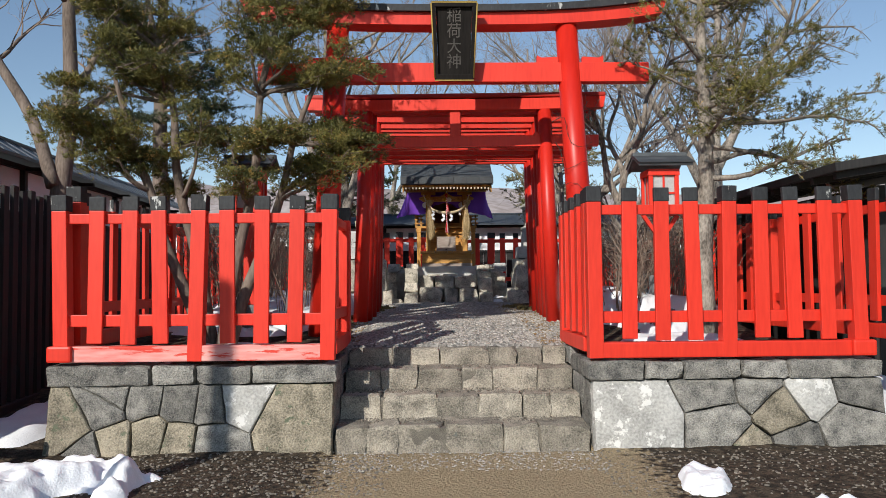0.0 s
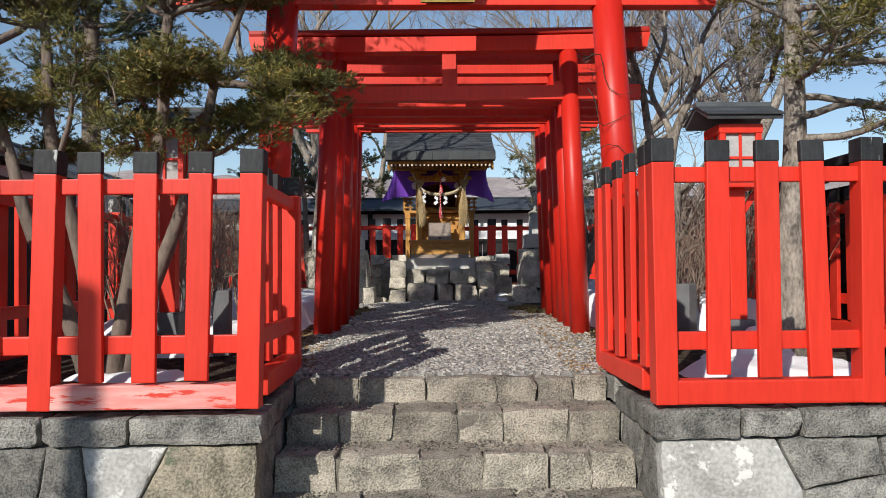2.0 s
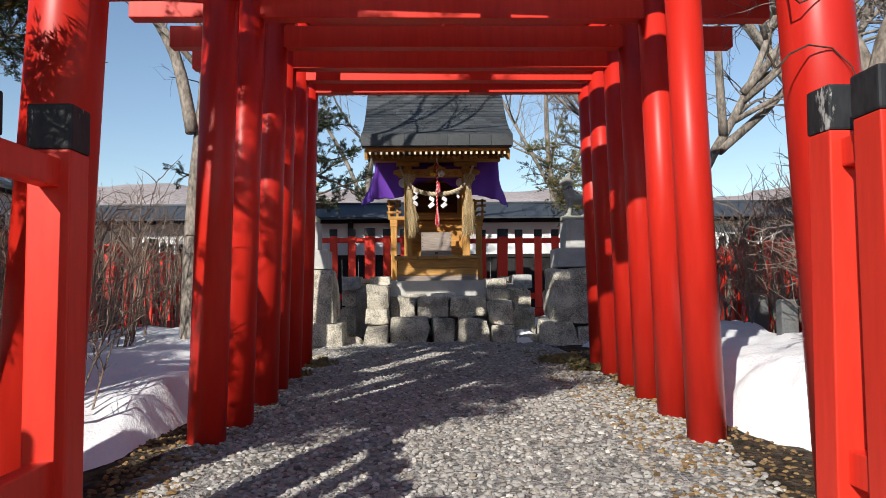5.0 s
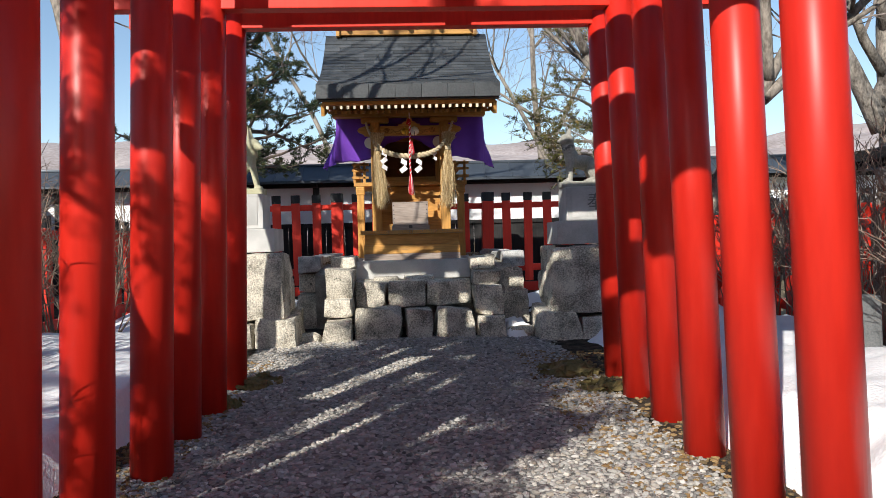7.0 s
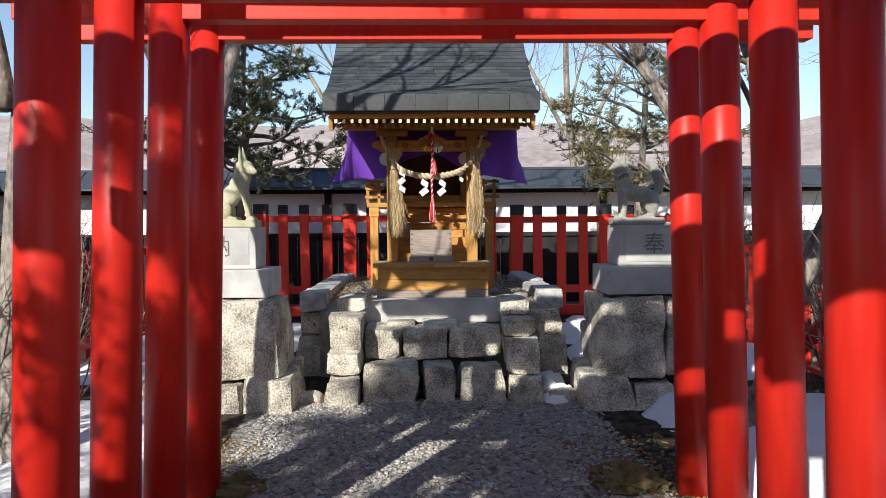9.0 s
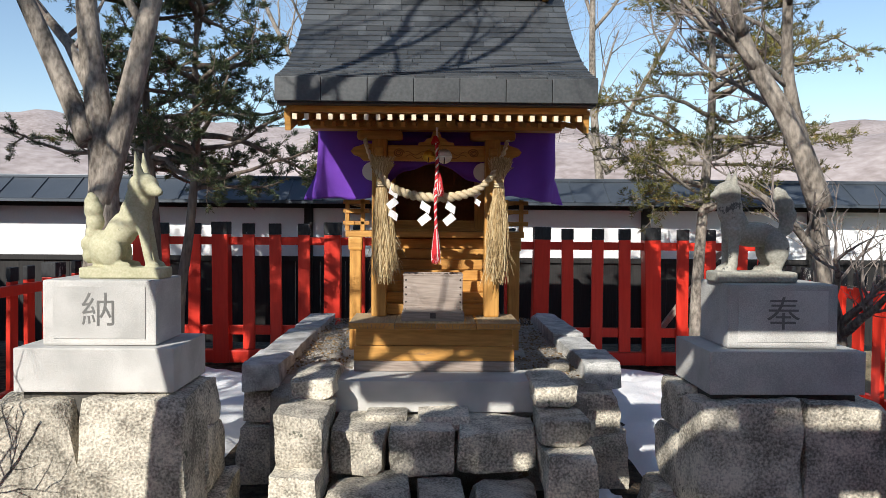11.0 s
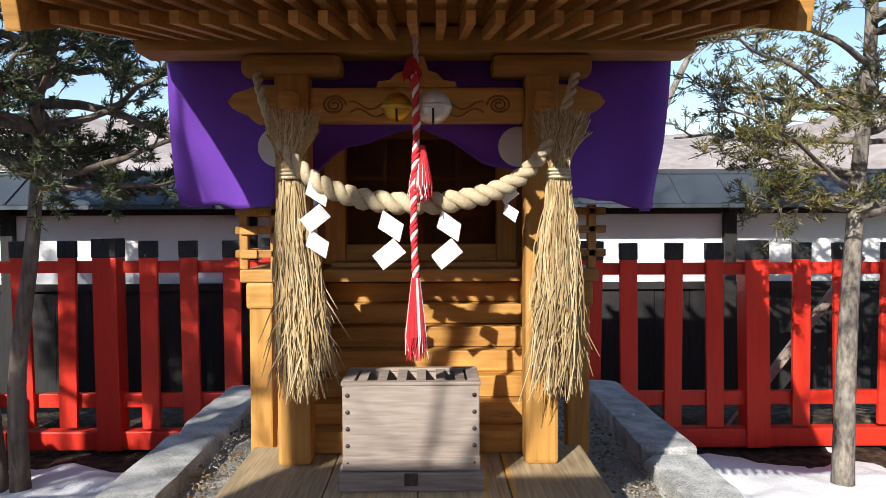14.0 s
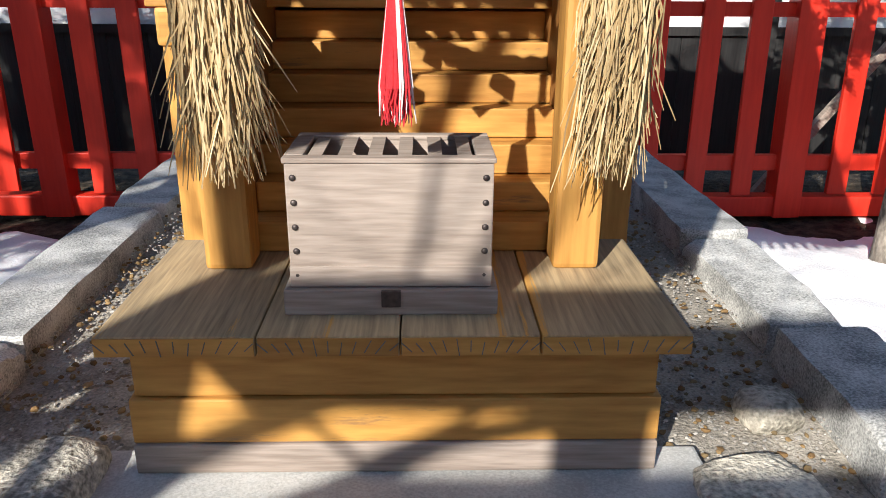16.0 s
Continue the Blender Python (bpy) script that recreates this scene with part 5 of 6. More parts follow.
shed = thing("black_shed", "black timber shed with overhanging roof under snow", "shed", at=(5.0, 8.6, 0.0))
part("wall", boxm(0, 4.0, 0.0, 5.0, 0.1, 2.55), BLACK_WOOD, shed)
for k in range(14):
    part("board", boxm(0.0 + 0.28 * k + 0.004, 0.28 * k + 0.276, -0.025, -0.001, 0.1, 2.3), BLACK_WOOD, shed)
    part("board", boxm(-0.025, -0.001, 0.33 * k + 0.004, 0.33 * k + 0.326, 0.1, 2.3), BLACK_WOOD, shed)
tl = Matrix.Translation((-0.9, 0, 2.58)) @ Matrix.Rotation(radians(-9), 4, "Y")
part("roof", boxm(0, 5.4, -0.9, 5.8, 0, 0.09, 0.01, turn=tl), BLACK_WOOD, shed)
for k in range(14):
    part("rafter", boxm(0.05, 1.4, -0.8 + 0.48 * k, -0.73 + 0.48 * k, -0.07, 0.0, turn=tl), BLACK_WOOD, shed)
for z in (0.62, 1.35, 2.0):
    part("batten", boxm(-0.06, -0.026, 0.0, 4.6, z, z + 0.07), BLACK_WOOD, shed)

fence_l = thing("log_barrier", "grey weathered plank barrier beside the snow", "barrier", at=(-3.6, 6.0, 0.0))
for z in (0.18, 0.48):
    part("plank", boxm(-1.4, 0.05, -0.03, 0.03, z, z + 0.14, 0.01, turn=Matrix.Rotation(radians(1.5), 4, "Y")), BOXWOOD, fence_l)
for x in (-1.2, -0.02):
    part("post", boxm(x - 0.05, x + 0.05, 0.031, 0.11, 0.0, 0.72, 0.01), BOXWOOD, fence_l)

pole = thing("utility_pole", "tall round grey concrete utility pole", "pole", at=(-5.5, -0.5, 0))
part("shaft", cylm((0, 0, -0.2), (0, 0, 6.1), 0.10, 0.09, 20), GRANITE, pole)


prop = part("wooden_prop", boxm(-0.03, 0.03, -0.03, 0.03, 0.0, 1.75, 0.006), BOXWOOD)
prop.matrix_world = Matrix.Translation((2.72, 19.5, 1.2)) @ Matrix.Rotation(radians(37), 4, "Y")
tagged(prop, "pale weathered timber prop leaning behind the rear fence", "prop")


brace = part("timber_brace", boxm(-0.05, 0.05, -0.025, 0.025, 0.0, 1.7, 0.006), RED)
brace.matrix_world = Matrix.Translation((2.55, 14.05, 1.12)) @ Matrix.Rotation(radians(44), 4, "Y")
tagged(brace, "red-painted timber brace leaning against the side fence", "brace")

# ---- lanterns ----
def lantern(x, y, z0, top, label):
    g = thing("lantern", label, "lantern", "pair of wooden lanterns", at=(x, y, z0))
    h = top - z0
    part("stone_foot", boxm(-0.11, 0.11, -0.11, 0.11, -0.05, 0.32, 0.015), GREY_POST, g, "dark stone foot")
    part("post", boxm(-0.065, 0.065, -0.065, 0.065, 0.32, h - 0.66, 0.008), RED, g)
    part("tray", boxm(-0.17, 0.17, -0.17, 0.17, h - 0.66, h - 0.60, 0.01), RED, g)
    for sx in (-1, 1):
        part("strut", boxm(-0.02, 0.02, -0.02, 0.02, 0.0, 0.24, turn=Matrix.Translation((sx * 0.05, 0, h - 0.86)) @ Matrix.Rotation(radians(sx * 35), 4, "Y")), RED, g)
    part("pane_box", boxm(-0.135, 0.135, -0.135, 0.135, h - 0.60, h - 0.24), PANE, g, "white translucent panes")
    for sx in (-1, 1):
        for sy in (-1, 1):
            part("corner_post", boxm(sx * 0.14 - 0.022, sx * 0.14 + 0.022, sy * 0.14 - 0.022, sy * 0.14 + 0.022, h - 0.60, h - 0.22, 0.004), RED, g)
        part("mullion", boxm(sx * 0.0 - 0.01, 0.01, -0.15 if sx < 0 else 0.137, -0.137 if sx < 0 else 0.15, h - 0.60, h - 0.24), RED, g)
        part("mullion", boxm(-0.15 if sx < 0 else 0.137, -0.137 if sx < 0 else 0.15, -0.01, 0.01, h - 0.60, h - 0.24), RED, g)
        part("cross_bar", boxm(-0.14, 0.14, sx * 0.145 - 0.007, sx * 0.145 + 0.007, h - 0.44, h - 0.42), RED, g)
    part("head_beam", boxm(-0.17, 0.17, -0.17, 0.17, h - 0.24, h - 0.17, 0.006), RED, g)
    for sx in (-1, 1):
        t = Matrix.Translation((0, 0, h)) @ Matrix.Rotation(radians(-sx * 25), 4, "X")
        part("roof_slope", boxm(-0.29, 0.29, min(0, sx * 0.29), max(0, sx * 0.29), -0.03, 0.0, 0.005, turn=t), ROOF, g, "black shingled roof")
        for k in range(3):
            part("shingle_course", boxm(-0.30, 0.30, *sorted((sx * (0.095 * k + 0.02), sx * (0.095 * k + 0.11))), 0.001 + 0.004 * k, 0.010 + 0.004 * k, turn=t), ROOF, g)
    part("ridge", boxm(-0.30, 0.30, -0.04, 0.04, -0.02 + h, 0.03 + h, 0.01), ROOF, g)
    return g


lantern(2.56, 8.5, 0.88, 2.88, "red wooden lantern with white panes and black roof")
lantern(-2.05, 9.1, 0.95, 2.98, "red wooden lantern with white panes and black roof")

# ---- short grey posts along the shrubs ----
for x, y, h in ((-2.6, 13.0, 0.46), (-2.75, 11.9, 0.46), (-2.65, 10.8, 0.44), (-2.5, 9.9, 0.44), (2.97, 11.2, 0.48), (3.06, 11.95, 0.48), (3.18, 12.75, 0.46), (2.85, 10.3, 0.46), (2.3, 8.9, 0.42), (2.75, 9.4, 0.44), (-1.5, 8.7, 0.42)):
    g = part("stone_post", boxm(-0.065, 0.065, -0.065, 0.065, -0.1, h, 0.012), GREY_POST)
    g.location = (x, y, ground_z(x, y) + 0.1)
    g.rotation_euler = (0, 0, x)
    tagged(g, "short square dark grey post standing in snow", "post", "short grey posts")


# ---- snow ----
def snow(name, cx, cy, rx, ry, thick, seed, label, step=0.07, keep_out=()):
    xs, ys_ = np.arange(cx - rx * 1.3, cx + rx * 1.3, step), np.arange(cy - ry * 1.3, cy + ry * 1.3, step)
    V, F = [], []
    hs = {}
    for j, y in enumerate(ys_):
        for i, x in enumerate(xs):
            d = math.hypot((x - cx) / rx, (y - cy) / ry)
            e_ = 1 - d + (0.75 if step < 0.05 else 0.35) * noise.noise(Vector((x * (2.6 if step < 0.05 else 1.3) + seed, y * (2.6 if step < 0.05 else 1.3), seed))) + (0.22 if step < 0.05 else 0.1) * noise.noise(Vector((x * 5, y * 5, seed))) + (0.08 * noise.noise(Vector((x * 14, y * 14, seed))) if step < 0.05 else 0)
            for (ax0, ax1, ay0, ay1) in keep_out:
                inside = min(x - ax0, ax1 - x, y - ay0, ay1 - y)
                if inside > -0.12:
                    e_ = min(e_, -inside * 4 - 0.3)
            k = max(0.0, min(1.0, e_ / 0.42))
            h = thick * (k * k * (3 - 2 * k)) * (0.8 + 0.35 * noise.noise(Vector((x * 0.8, y * 0.8, seed + 5)))) + 0.035 * k * noise.noise(Vector((x * 4, y * 4, seed))) + ((0.06 * noise.noise(Vector((x * 6, y * 6, seed + 2))) + 0.03 * noise.noise(Vector((x * 14, y * 14, seed + 4)))) * k if step < 0.05 else 0)
            hs[(i, j)] = e_ > -0.02
            V.append((x, y, ground_z(x, y) + h - 0.03 * (1 - k)))
    n = len(xs)
    for j in range(len(ys_) - 1):
        for i in range(n - 1):
            if hs[(i, j)] or hs[(i + 1, j)] or hs[(i, j + 1)] or hs[(i + 1, j + 1)]:
                F.append((j * n + i, j * n + i + 1, (j + 1) * n + i + 1, (j + 1) * n + i))
    ob = raw(name, V, F, SNOW, smooth=True)
    return tagged(ob, label, "snow", "patches of old snow", "stuff")


snow("snow", -2.0, 11.4, 1.5, 3.2, 0.30, 1, "old bumpy snow beside the red tunnel", keep_out=((-1.0, 1.8, 6, 14.2), (-4.5, 0, 5, 8.6)))
snow("snow", 2.55, 11.2, 1.15, 3.0, 0.42, 2, "thick old snow beside the red tunnel", keep_out=((-0.95, 1.68, 6, 14.2), (0, 5, 5, 7.6)))
snow("snow", -1.9, 16.9, 1.3, 2.3, 0.12, 3, "flat snow behind the fox statue", keep_out=((-0.9, 1.7, 14, 19),))
snow("snow", 2.75, 16.8, 1.35, 2.4, 0.12, 4, "flat snow behind the fox statue", keep_out=((-0.9, 1.6, 14, 19),))
snow("snow", -2.85, 5.68, 0.75, 0.46, 0.20, 5, "melting snow heap at the foot of the wall", 0.025)
snow("snow", -2.0, 8.0, 0.5, 0.3, 0.06, 8, "thin snow behind the red fence", 0.05)
snow("snow", 2.55, 7.75, 0.9, 0.4, 0.12, 9, "snow behind the red fence", 0.05)
snow("snow", 1.95, 5.55, 0.22, 0.4, 0.09, 6, "small snow lump melting on the soil", 0.03)
snow("snow", 2.75, 5.2, 0.35, 0.12, 0.05, 12, "small snow lump melting on the soil", 0.03)
snow("snow", 4.7, 8.2, 0.6, 1.5, 0.25, 7, "snow bank beside the black shed", 0.06)
snow("snow", -3.75, 8.0, 0.45, 1.4, 0.12, 10, "thin snow below the black fence", 0.06)
snow("snow", 1.36, 14.75, 0.16, 0.35, 0.10, 11, "small snow drift between the stones", 0.02)


# ---- trees ----
class Grower:
    """Grows tubes of wood; tips and twig points are kept for the foliage."""

    def __init__(self, seed):
        self.rnd = random.Random(seed)
        self.V, self.F, self.tips, self.runs = [], [], [], []

    def limb(self, p, d, length, r, wander=0.25, lift=0.0, n=8, sides=7, end=0.35):
        pts, rr = [p.copy()], [r]
        d = d.normalized()
        for k in range(n):
            j = Vector((self.rnd.gauss(0, 1), self.rnd.gauss(0, 1), self.rnd.gauss(0, 1))) * wander
            d = (d + j * 0.5 + Vector((0, 0, lift / n))).normalized()
            pts.append(pts[-1] + d * length / n)
            rr.append(r * (1 - (1 - end) * (k + 1) / n))
        tube(self.V, self.F, pts, rr, sides)
        return pts, rr

    def twigs(self, pts, count, length, r, spread=1.0, lift=0.2, level=0, sides=4, start=0.25, flat=1.0, wander=0.3):
        out = []
        n = len(pts) - 1
        for _ in range(count):
            f = self.rnd.uniform(start, 1.0) * n
            i = min(int(f), n - 1)
            p = pts[i].lerp(pts[i + 1], f - i)
            d = (pts[i + 1] - pts[i]).normalized()
            side = Vector((self.rnd.gauss(0, 1), self.rnd.gauss(0, 1), self.rnd.gauss(0, 1) * flat))
            side = (side - d * side.dot(d)).normalized()
            dd = (d * self.rnd.uniform(0.3, 0.9) + side * spread + Vector((0, 0, lift))).normalized()
            q, _r = self.limb(p, dd, length * self.rnd.uniform(0.6, 1.2), r, wander, 0.1, 5, sides)
            out.append(q)
        return out


def needles(name, spots, size, blades, mat, parent, seed, flat=0.55, wide=0.085):
    """Sprays of thin pointed blades round each (point, direction)."""
    rs = np.random.RandomState(seed)
    P = np.array([tuple(p) for p, _ in spots], dtype=np.float64)
    D = np.array([tuple(d) for _, d in spots], dtype=np.float64)
    n = len(P)
    P, D = np.repeat(P, blades, 0), np.repeat(D, blades, 0)
    J = rs.normal(0, 1, (n * blades, 3)) * np.array([1, 1, flat])
    W = D * 0.9 + J * 0.8
    W /= np.linalg.norm(W, axis=1, keepdims=True) + 1e-9
    S = np.cross(W, rs.normal(0, 1, (n * blades, 3)))
    S /= np.linalg.norm(S, axis=1, keepdims=True) + 1e-9
    L = size * rs.uniform(0.6, 1.3, (n * blades, 1))
    B = P + rs.normal(0, size * 0.22, P.shape)
    wdt = L * wide
    verts = np.stack([B - S * wdt * 0.35, B + W * L * 0.5 + S * wdt, B + W * L, B + W * L * 0.45 - S * wdt], 1).reshape(-1, 3)
    m = n * blades
    me = bpy.data.meshes.new(name)
    me.vertices.add(m * 4)
    me.vertices.foreach_set("co", verts.ravel())
    me.loops.add(m * 4)
    me.loops.foreach_set("vertex_index", np.arange(m * 4, dtype=np.int32))
    me.polygons.add(m)
    me.polygons.foreach_set("loop_start", np.arange(0, m * 4, 4, dtype=np.int32))
    me.polygons.foreach_set("loop_total", np.full(m, 4, dtype=np.int32))
    me.update(calc_edges=True)
    me.materials.append(mat)
    ob = new(name, me)
    ob.parent = parent
    return ob


def conifer(at, label, seed, trunks, limbs, mat, bark, size=0.055, blades=11, per=10, twig_n=7, twig_len=0.34, pads=0, pad=(0.27, 50), wide=0.085):
    """trunks: (foot offset, top offset, radius). limbs: (trunk, height share, reach vector, radius)."""
    g = Grower(seed)
    t = thing("conifer_tree", label, "tree", at=at)
    lines = []
    for foot, top, r in trunks:
        ctrl_ = [Vector(foot) + (Vector(top) - Vector(foot)) * f + Vector((g.rnd.uniform(-0.05, 0.05), g.rnd.uniform(-0.05, 0.05), 0)) * (f > 0) for f in (0, 0.2, 0.4, 0.6, 0.8, 1.0)]
        pts = along(ctrl_, 16)
        tube(g.V, g.F, pts, [r * (1.25 - 0.9 * (k / 16) ** 0.8) for k in range(17)], 10)
        lines.append(pts)
    spots = []
    for ti, h, reach, r in limbs:
        line_ = lines[ti]
        f = h * 16
        i = min(int(f), 15)
        p = line_[i].lerp(line_[i + 1], f - i)
        reach = Vector(reach)
        pts, rr = g.limb(p, reach, reach.length, r, 0.28, 0.25, 10, 6, 0.25)
        for _ in range(pads):
            k = g.rnd.uniform(0.35, 1.0) * (len(pts) - 1)
            i = min(int(k), len(pts) - 2)
            c = pts[i].lerp(pts[i + 1], k - i) + Vector((g.rnd.gauss(0, 0.10), g.rnd.gauss(0, 0.10), 0.03))
            for _k in range(pad[1]):
                a0, q0 = g.rnd.uniform(0, 2 * math.pi), math.sqrt(g.rnd.random())
                out = Vector((math.cos(a0), math.sin(a0), 0))
                spots.append((c + out * q0 * pad[0] + Vector((0, 0, g.rnd.gauss(0, 0.03) - 0.04 * q0)), (out * 0.6 + Vector((0, 0, 0.6))).normalized()))
        for q in g.twigs(pts, twig_n, twig_len, r * 0.35, 1.0, 0.12, sides=4, start=0.3, flat=0.35) + [pts[-5:]]:
            for s in g.twigs(q, 3, twig_len * 0.55, 0.005, 0.9, 0.15, sides=3, start=0.2, flat=0.4) + [q]:
                for _ in range(per):
                    k = g.rnd.uniform(0.25, 1.0) * (len(s) - 1)
                    i = min(int(k), len(s) - 2)
                    d = (s[i + 1] - s[i]).normalized()
                    spots.append((s[i].lerp(s[i + 1], k - i), (d + Vector((0, 0, 0.35))).normalized()))
    raw("trunk", g.V, g.F, bark, t, smooth=True)
    needles("crown", spots, size, blades, mat, t, seed, wide=wide)
    return t


def fan(rnd_, n, trunks, h0, h1, reach, bias, drop=(-0.1, 0.25), r=0.03):
    out = []
    for k in range(n):
        g = rnd_.uniform(0, 2 * math.pi)
        h = rnd_.uniform(h0, h1)
        L = reach * rnd_.uniform(0.55, 1.0) * (1.15 - 0.5 * (h - h0) / max(1e-3, h1 - h0))
        out.append((rnd_.randrange(trunks), h, (math.cos(g) * L + bias[0], math.sin(g) * L + bias[1], L * rnd_.uniform(*drop)), r * rnd_.uniform(0.7, 1.1)))
    return out


rr_ = random.Random(21)
limbs = []
STEMS = [((-0.10, 0, 0), (-1.0, -0.1, 2.75), 0.06), ((-0.04, 0.05, 0), (-0.85, 0.15, 4.3), 0.055), ((0.06, 0, 0), (0.75, 0.0, 4.4), 0.055), ((0.12, 0.05, 0), (1.05, -0.1, 2.7), 0.06)]
for z, count, reach in ((1.8, 9, 1.2), (2.3, 13, 1.5), (2.85, 11, 1.4), (3.4, 8, 1.2), (4.0, 7, 1.15), (4.5, 5, 1.0), (5.0, 4, 0.8)):     # flat tiers of foliage
    for k in range(count):
        g = 2 * math.pi * (k + rr_.uniform(0.1, 0.9)) / count
        L = reach * rr_.uniform(0.75, 1.1)
        st = (1 if math.cos(g) < 0 else 2) if z > 2.5 else (0 if math.cos(g) < -0.5 else 3 if math.cos(g) > 0.5 else rr_.choice((1, 2)))
        top_x, top_z = STEMS[st][1][0], STEMS[st][1][2]
        h = min(0.98, max(0.3, (z - 0.25) / top_z))
        dx = math.cos(g) * L * 1.15 - top_x * h * 0.75
        limbs.append((st, h + rr_.uniform(-0.02, 0.02), (dx, math.sin(g) * L * 0.6 - 0.12, z - h * top_z + rr_.uniform(-0.12, 0.05)), 0.024))
conifer((-2.15, 8.0, 0.85), "spreading olive-green yew with several stems behind fence", 31, STEMS, limbs, NEEDLE, BARK, 0.037, 11, 2, 5, 0.28, pads=8, pad=(0.19, 64), wide=0.10)
rr_ = random.Random(8)
conifer((-2.1, 18.15, 1.2), "dark pine with forked bare lower trunk", 41, [((-0.06, 0, 0), (-0.35, 0.1, 3.9), 0.062), ((0.08, 0, 0), (0.35, -0.1, 3.8), 0.052)],
        fan(rr_, 56, 2, 0.48, 1.0, 1.35, (0, 0), (-0.05, 0.3)), NEEDLE_BLUE, BARK, 0.045, 12, 7, 6, 0.32)
conifer((2.93, 18.15, 1.2), "slender pine with sparse green needles and bare trunk", 42, [((0, 0, 0), (0.12, 0.0, 4.6), 0.056)],
        fan(rr_, 54, 1, 0.40, 1.0, 1.35, (0, 0), (-0.05, 0.3), 0.024) + [(0, 0.38, (-0.75, -0.2, 0.02), 0.03), (0, 0.38, (0.6, -0.3, 0.0), 0.03), (0, 0.37, (0.15, -0.6, 0.02), 0.03), (0, 0.39, (-0.4, -0.5, 0.0), 0.03)], NEEDLE, BARK_PALE, 0.042, 10, 4, 6, 0.30, pads=2, pad=(0.2, 26))
conifer((3.05, 8.55, 0.88), "grey-barked yew with sparse olive foliage behind fence", 43, [((0, 0, 0), (0.12, 0.1, 4.2), 0.11)],
        fan(random.Random(77), 20, 1, 0.50, 1.0, 1.3, (0.25, 0.0), (0.0, 0.4), 0.03) + [(0, 0.42, (1.6, -0.2, 0.1), 0.035), (0, 0.46, (1.9, 0.3, 0.3), 0.035), (0, 0.55, (1.7, -0.3, 0.3), 0.03), (0, 0.5, (2.1, 0.1, 0.15), 0.03), (0, 0.6, (2.0, 0.4, 0.3), 0.03)], NEEDLE, BARK_PALE, 0.042, 11, 4, 8, 0.36, pads=2)


def bare_tree(at, label, seed, stems, mat=None, spread=1.0, shoots=9, fine=5, twig=TWIG_GREY, depth=0.8):
    g, h = Grower(seed), Grower(seed + 1)
    t = thing("bare_tree", label, "tree", at=at)
    for foot, top, r in stems:
        foot, top = Vector(foot), Vector(top)
        ctrl_ = [foot + (top - foot) * f + Vector((g.rnd.uniform(-0.09, 0.09), g.rnd.uniform(-0.09, 0.09), 0)) * (f > 0) for f in (0, 0.25, 0.5, 0.75, 1.0)]
        pts = along(ctrl_, 16)
        tube(g.V, g.F, pts, [r * (1.15 - 0.8 * k / 16) for k in range(17)], 10)
        L = (top - foot).length
        for q in g.twigs(pts, shoots, L * 0.38, r * 0.42, spread, 0.45, sides=6, start=0.35, wander=0.22):
            for s in h.twigs(q, fine, L * 0.2, r * 0.14, 0.8, 0.4, sides=4, start=0.2, wander=0.25):
                for u in h.twigs(s, 4, L * 0.11, 0.004, 0.7, 0.35, sides=3, start=0.15, wander=0.3):
                    h.twigs(u, 2, L * 0.06, 0.0025, 0.7, 0.3, sides=3, start=0.2, wander=0.3)
    raw("trunk", g.V, g.F, mat or BARK_PALE, t, smooth=True)
    raw("twig_crown", h.V, h.F, twig, t)
    return t


bare_tree((2.15, 13.0, 1.05), "leaning bare cherry tree with pale grey bark", 51, [((0, 0, 0), (1.45, 0.2, 3.4), 0.068), ((0.9, 0.1, 2.1), (0.9, -0.2, 4.6), 0.038), ((0.85, 0.1, 1.95), (2.6, 0.0, 3.5), 0.04), ((0.2, 0.0, 0.5), (-0.1, 0.5, 4.2), 0.045), ((1.1, 0.1, 2.5), (2.4, -0.5, 4.6), 0.04)], shoots=10, fine=6)
bare_tree((2.35, 9.7, 0.98), "bare grey shrub tree with crooked spreading branches", 52, [((0, 0, 0), (0.08, 0, 1.6), 0.062), ((0.07, 0, 1.45), (-0.45, 0.2, 3.3), 0.042), ((0.08, 0, 1.5), (0.65, 0, 3.3), 0.042), ((0.05, 0, 1.1), (1.3, 0.2, 2.5), 0.04), ((0.07, 0, 1.4), (0.1, 0.4, 3.4), 0.035)], shoots=8, fine=5)
bare_tree((-1.75, 12.5, 1.08), "slim bare birch with pale bark", 53, [((0, 0, 0), (0.1, 0.1, 5.2), 0.075), ((0.02, 0, 2.0), (-0.9, 0.2, 4.8), 0.05), ((0.05, 0, 2.6), (1.1, 0.5, 5.0), 0.045)], shoots=6, fine=4)
bare_tree((-1.62, 15.4, 1.12), "bare cherry tree with thick forked trunk", 54, [((0, 0, 0), (-0.12, 0.1, 3.9), 0.115), ((0.0, 0, 1.7), (0.75, 0.3, 4.6), 0.075), ((-0.05, 0, 2.1), (-1.1, 0.1, 4.4), 0.06)], shoots=5, fine=4)
bare_tree((2.85, 15.4, 1.12), "bare cherry tree leaning over the fox statue", 55, [((0.05, 0, 0), (-0.12, 0, 1.85), 0.078), ((-0.115, 0, 1.75), (-0.95, 0.1, 3.6), 0.066), ((-0.03, 0.1, 1.2), (-0.5, 0.2, 3.9), 0.05), ((-0.6, 0.05, 2.8), (-1.5, 0.0, 4.6), 0.04)], shoots=4)
bare_tree((-4.9, 10.2, 0.6), "tall bare tree with fine hanging twigs", 56, [((0, 0, 0), (0.2, 0.3, 6.5), 0.14), ((0.05, 0, 2.2), (-1.8, 0.4, 6.0), 0.08), ], BARK, shoots=8, fine=6, twig=TWIG)
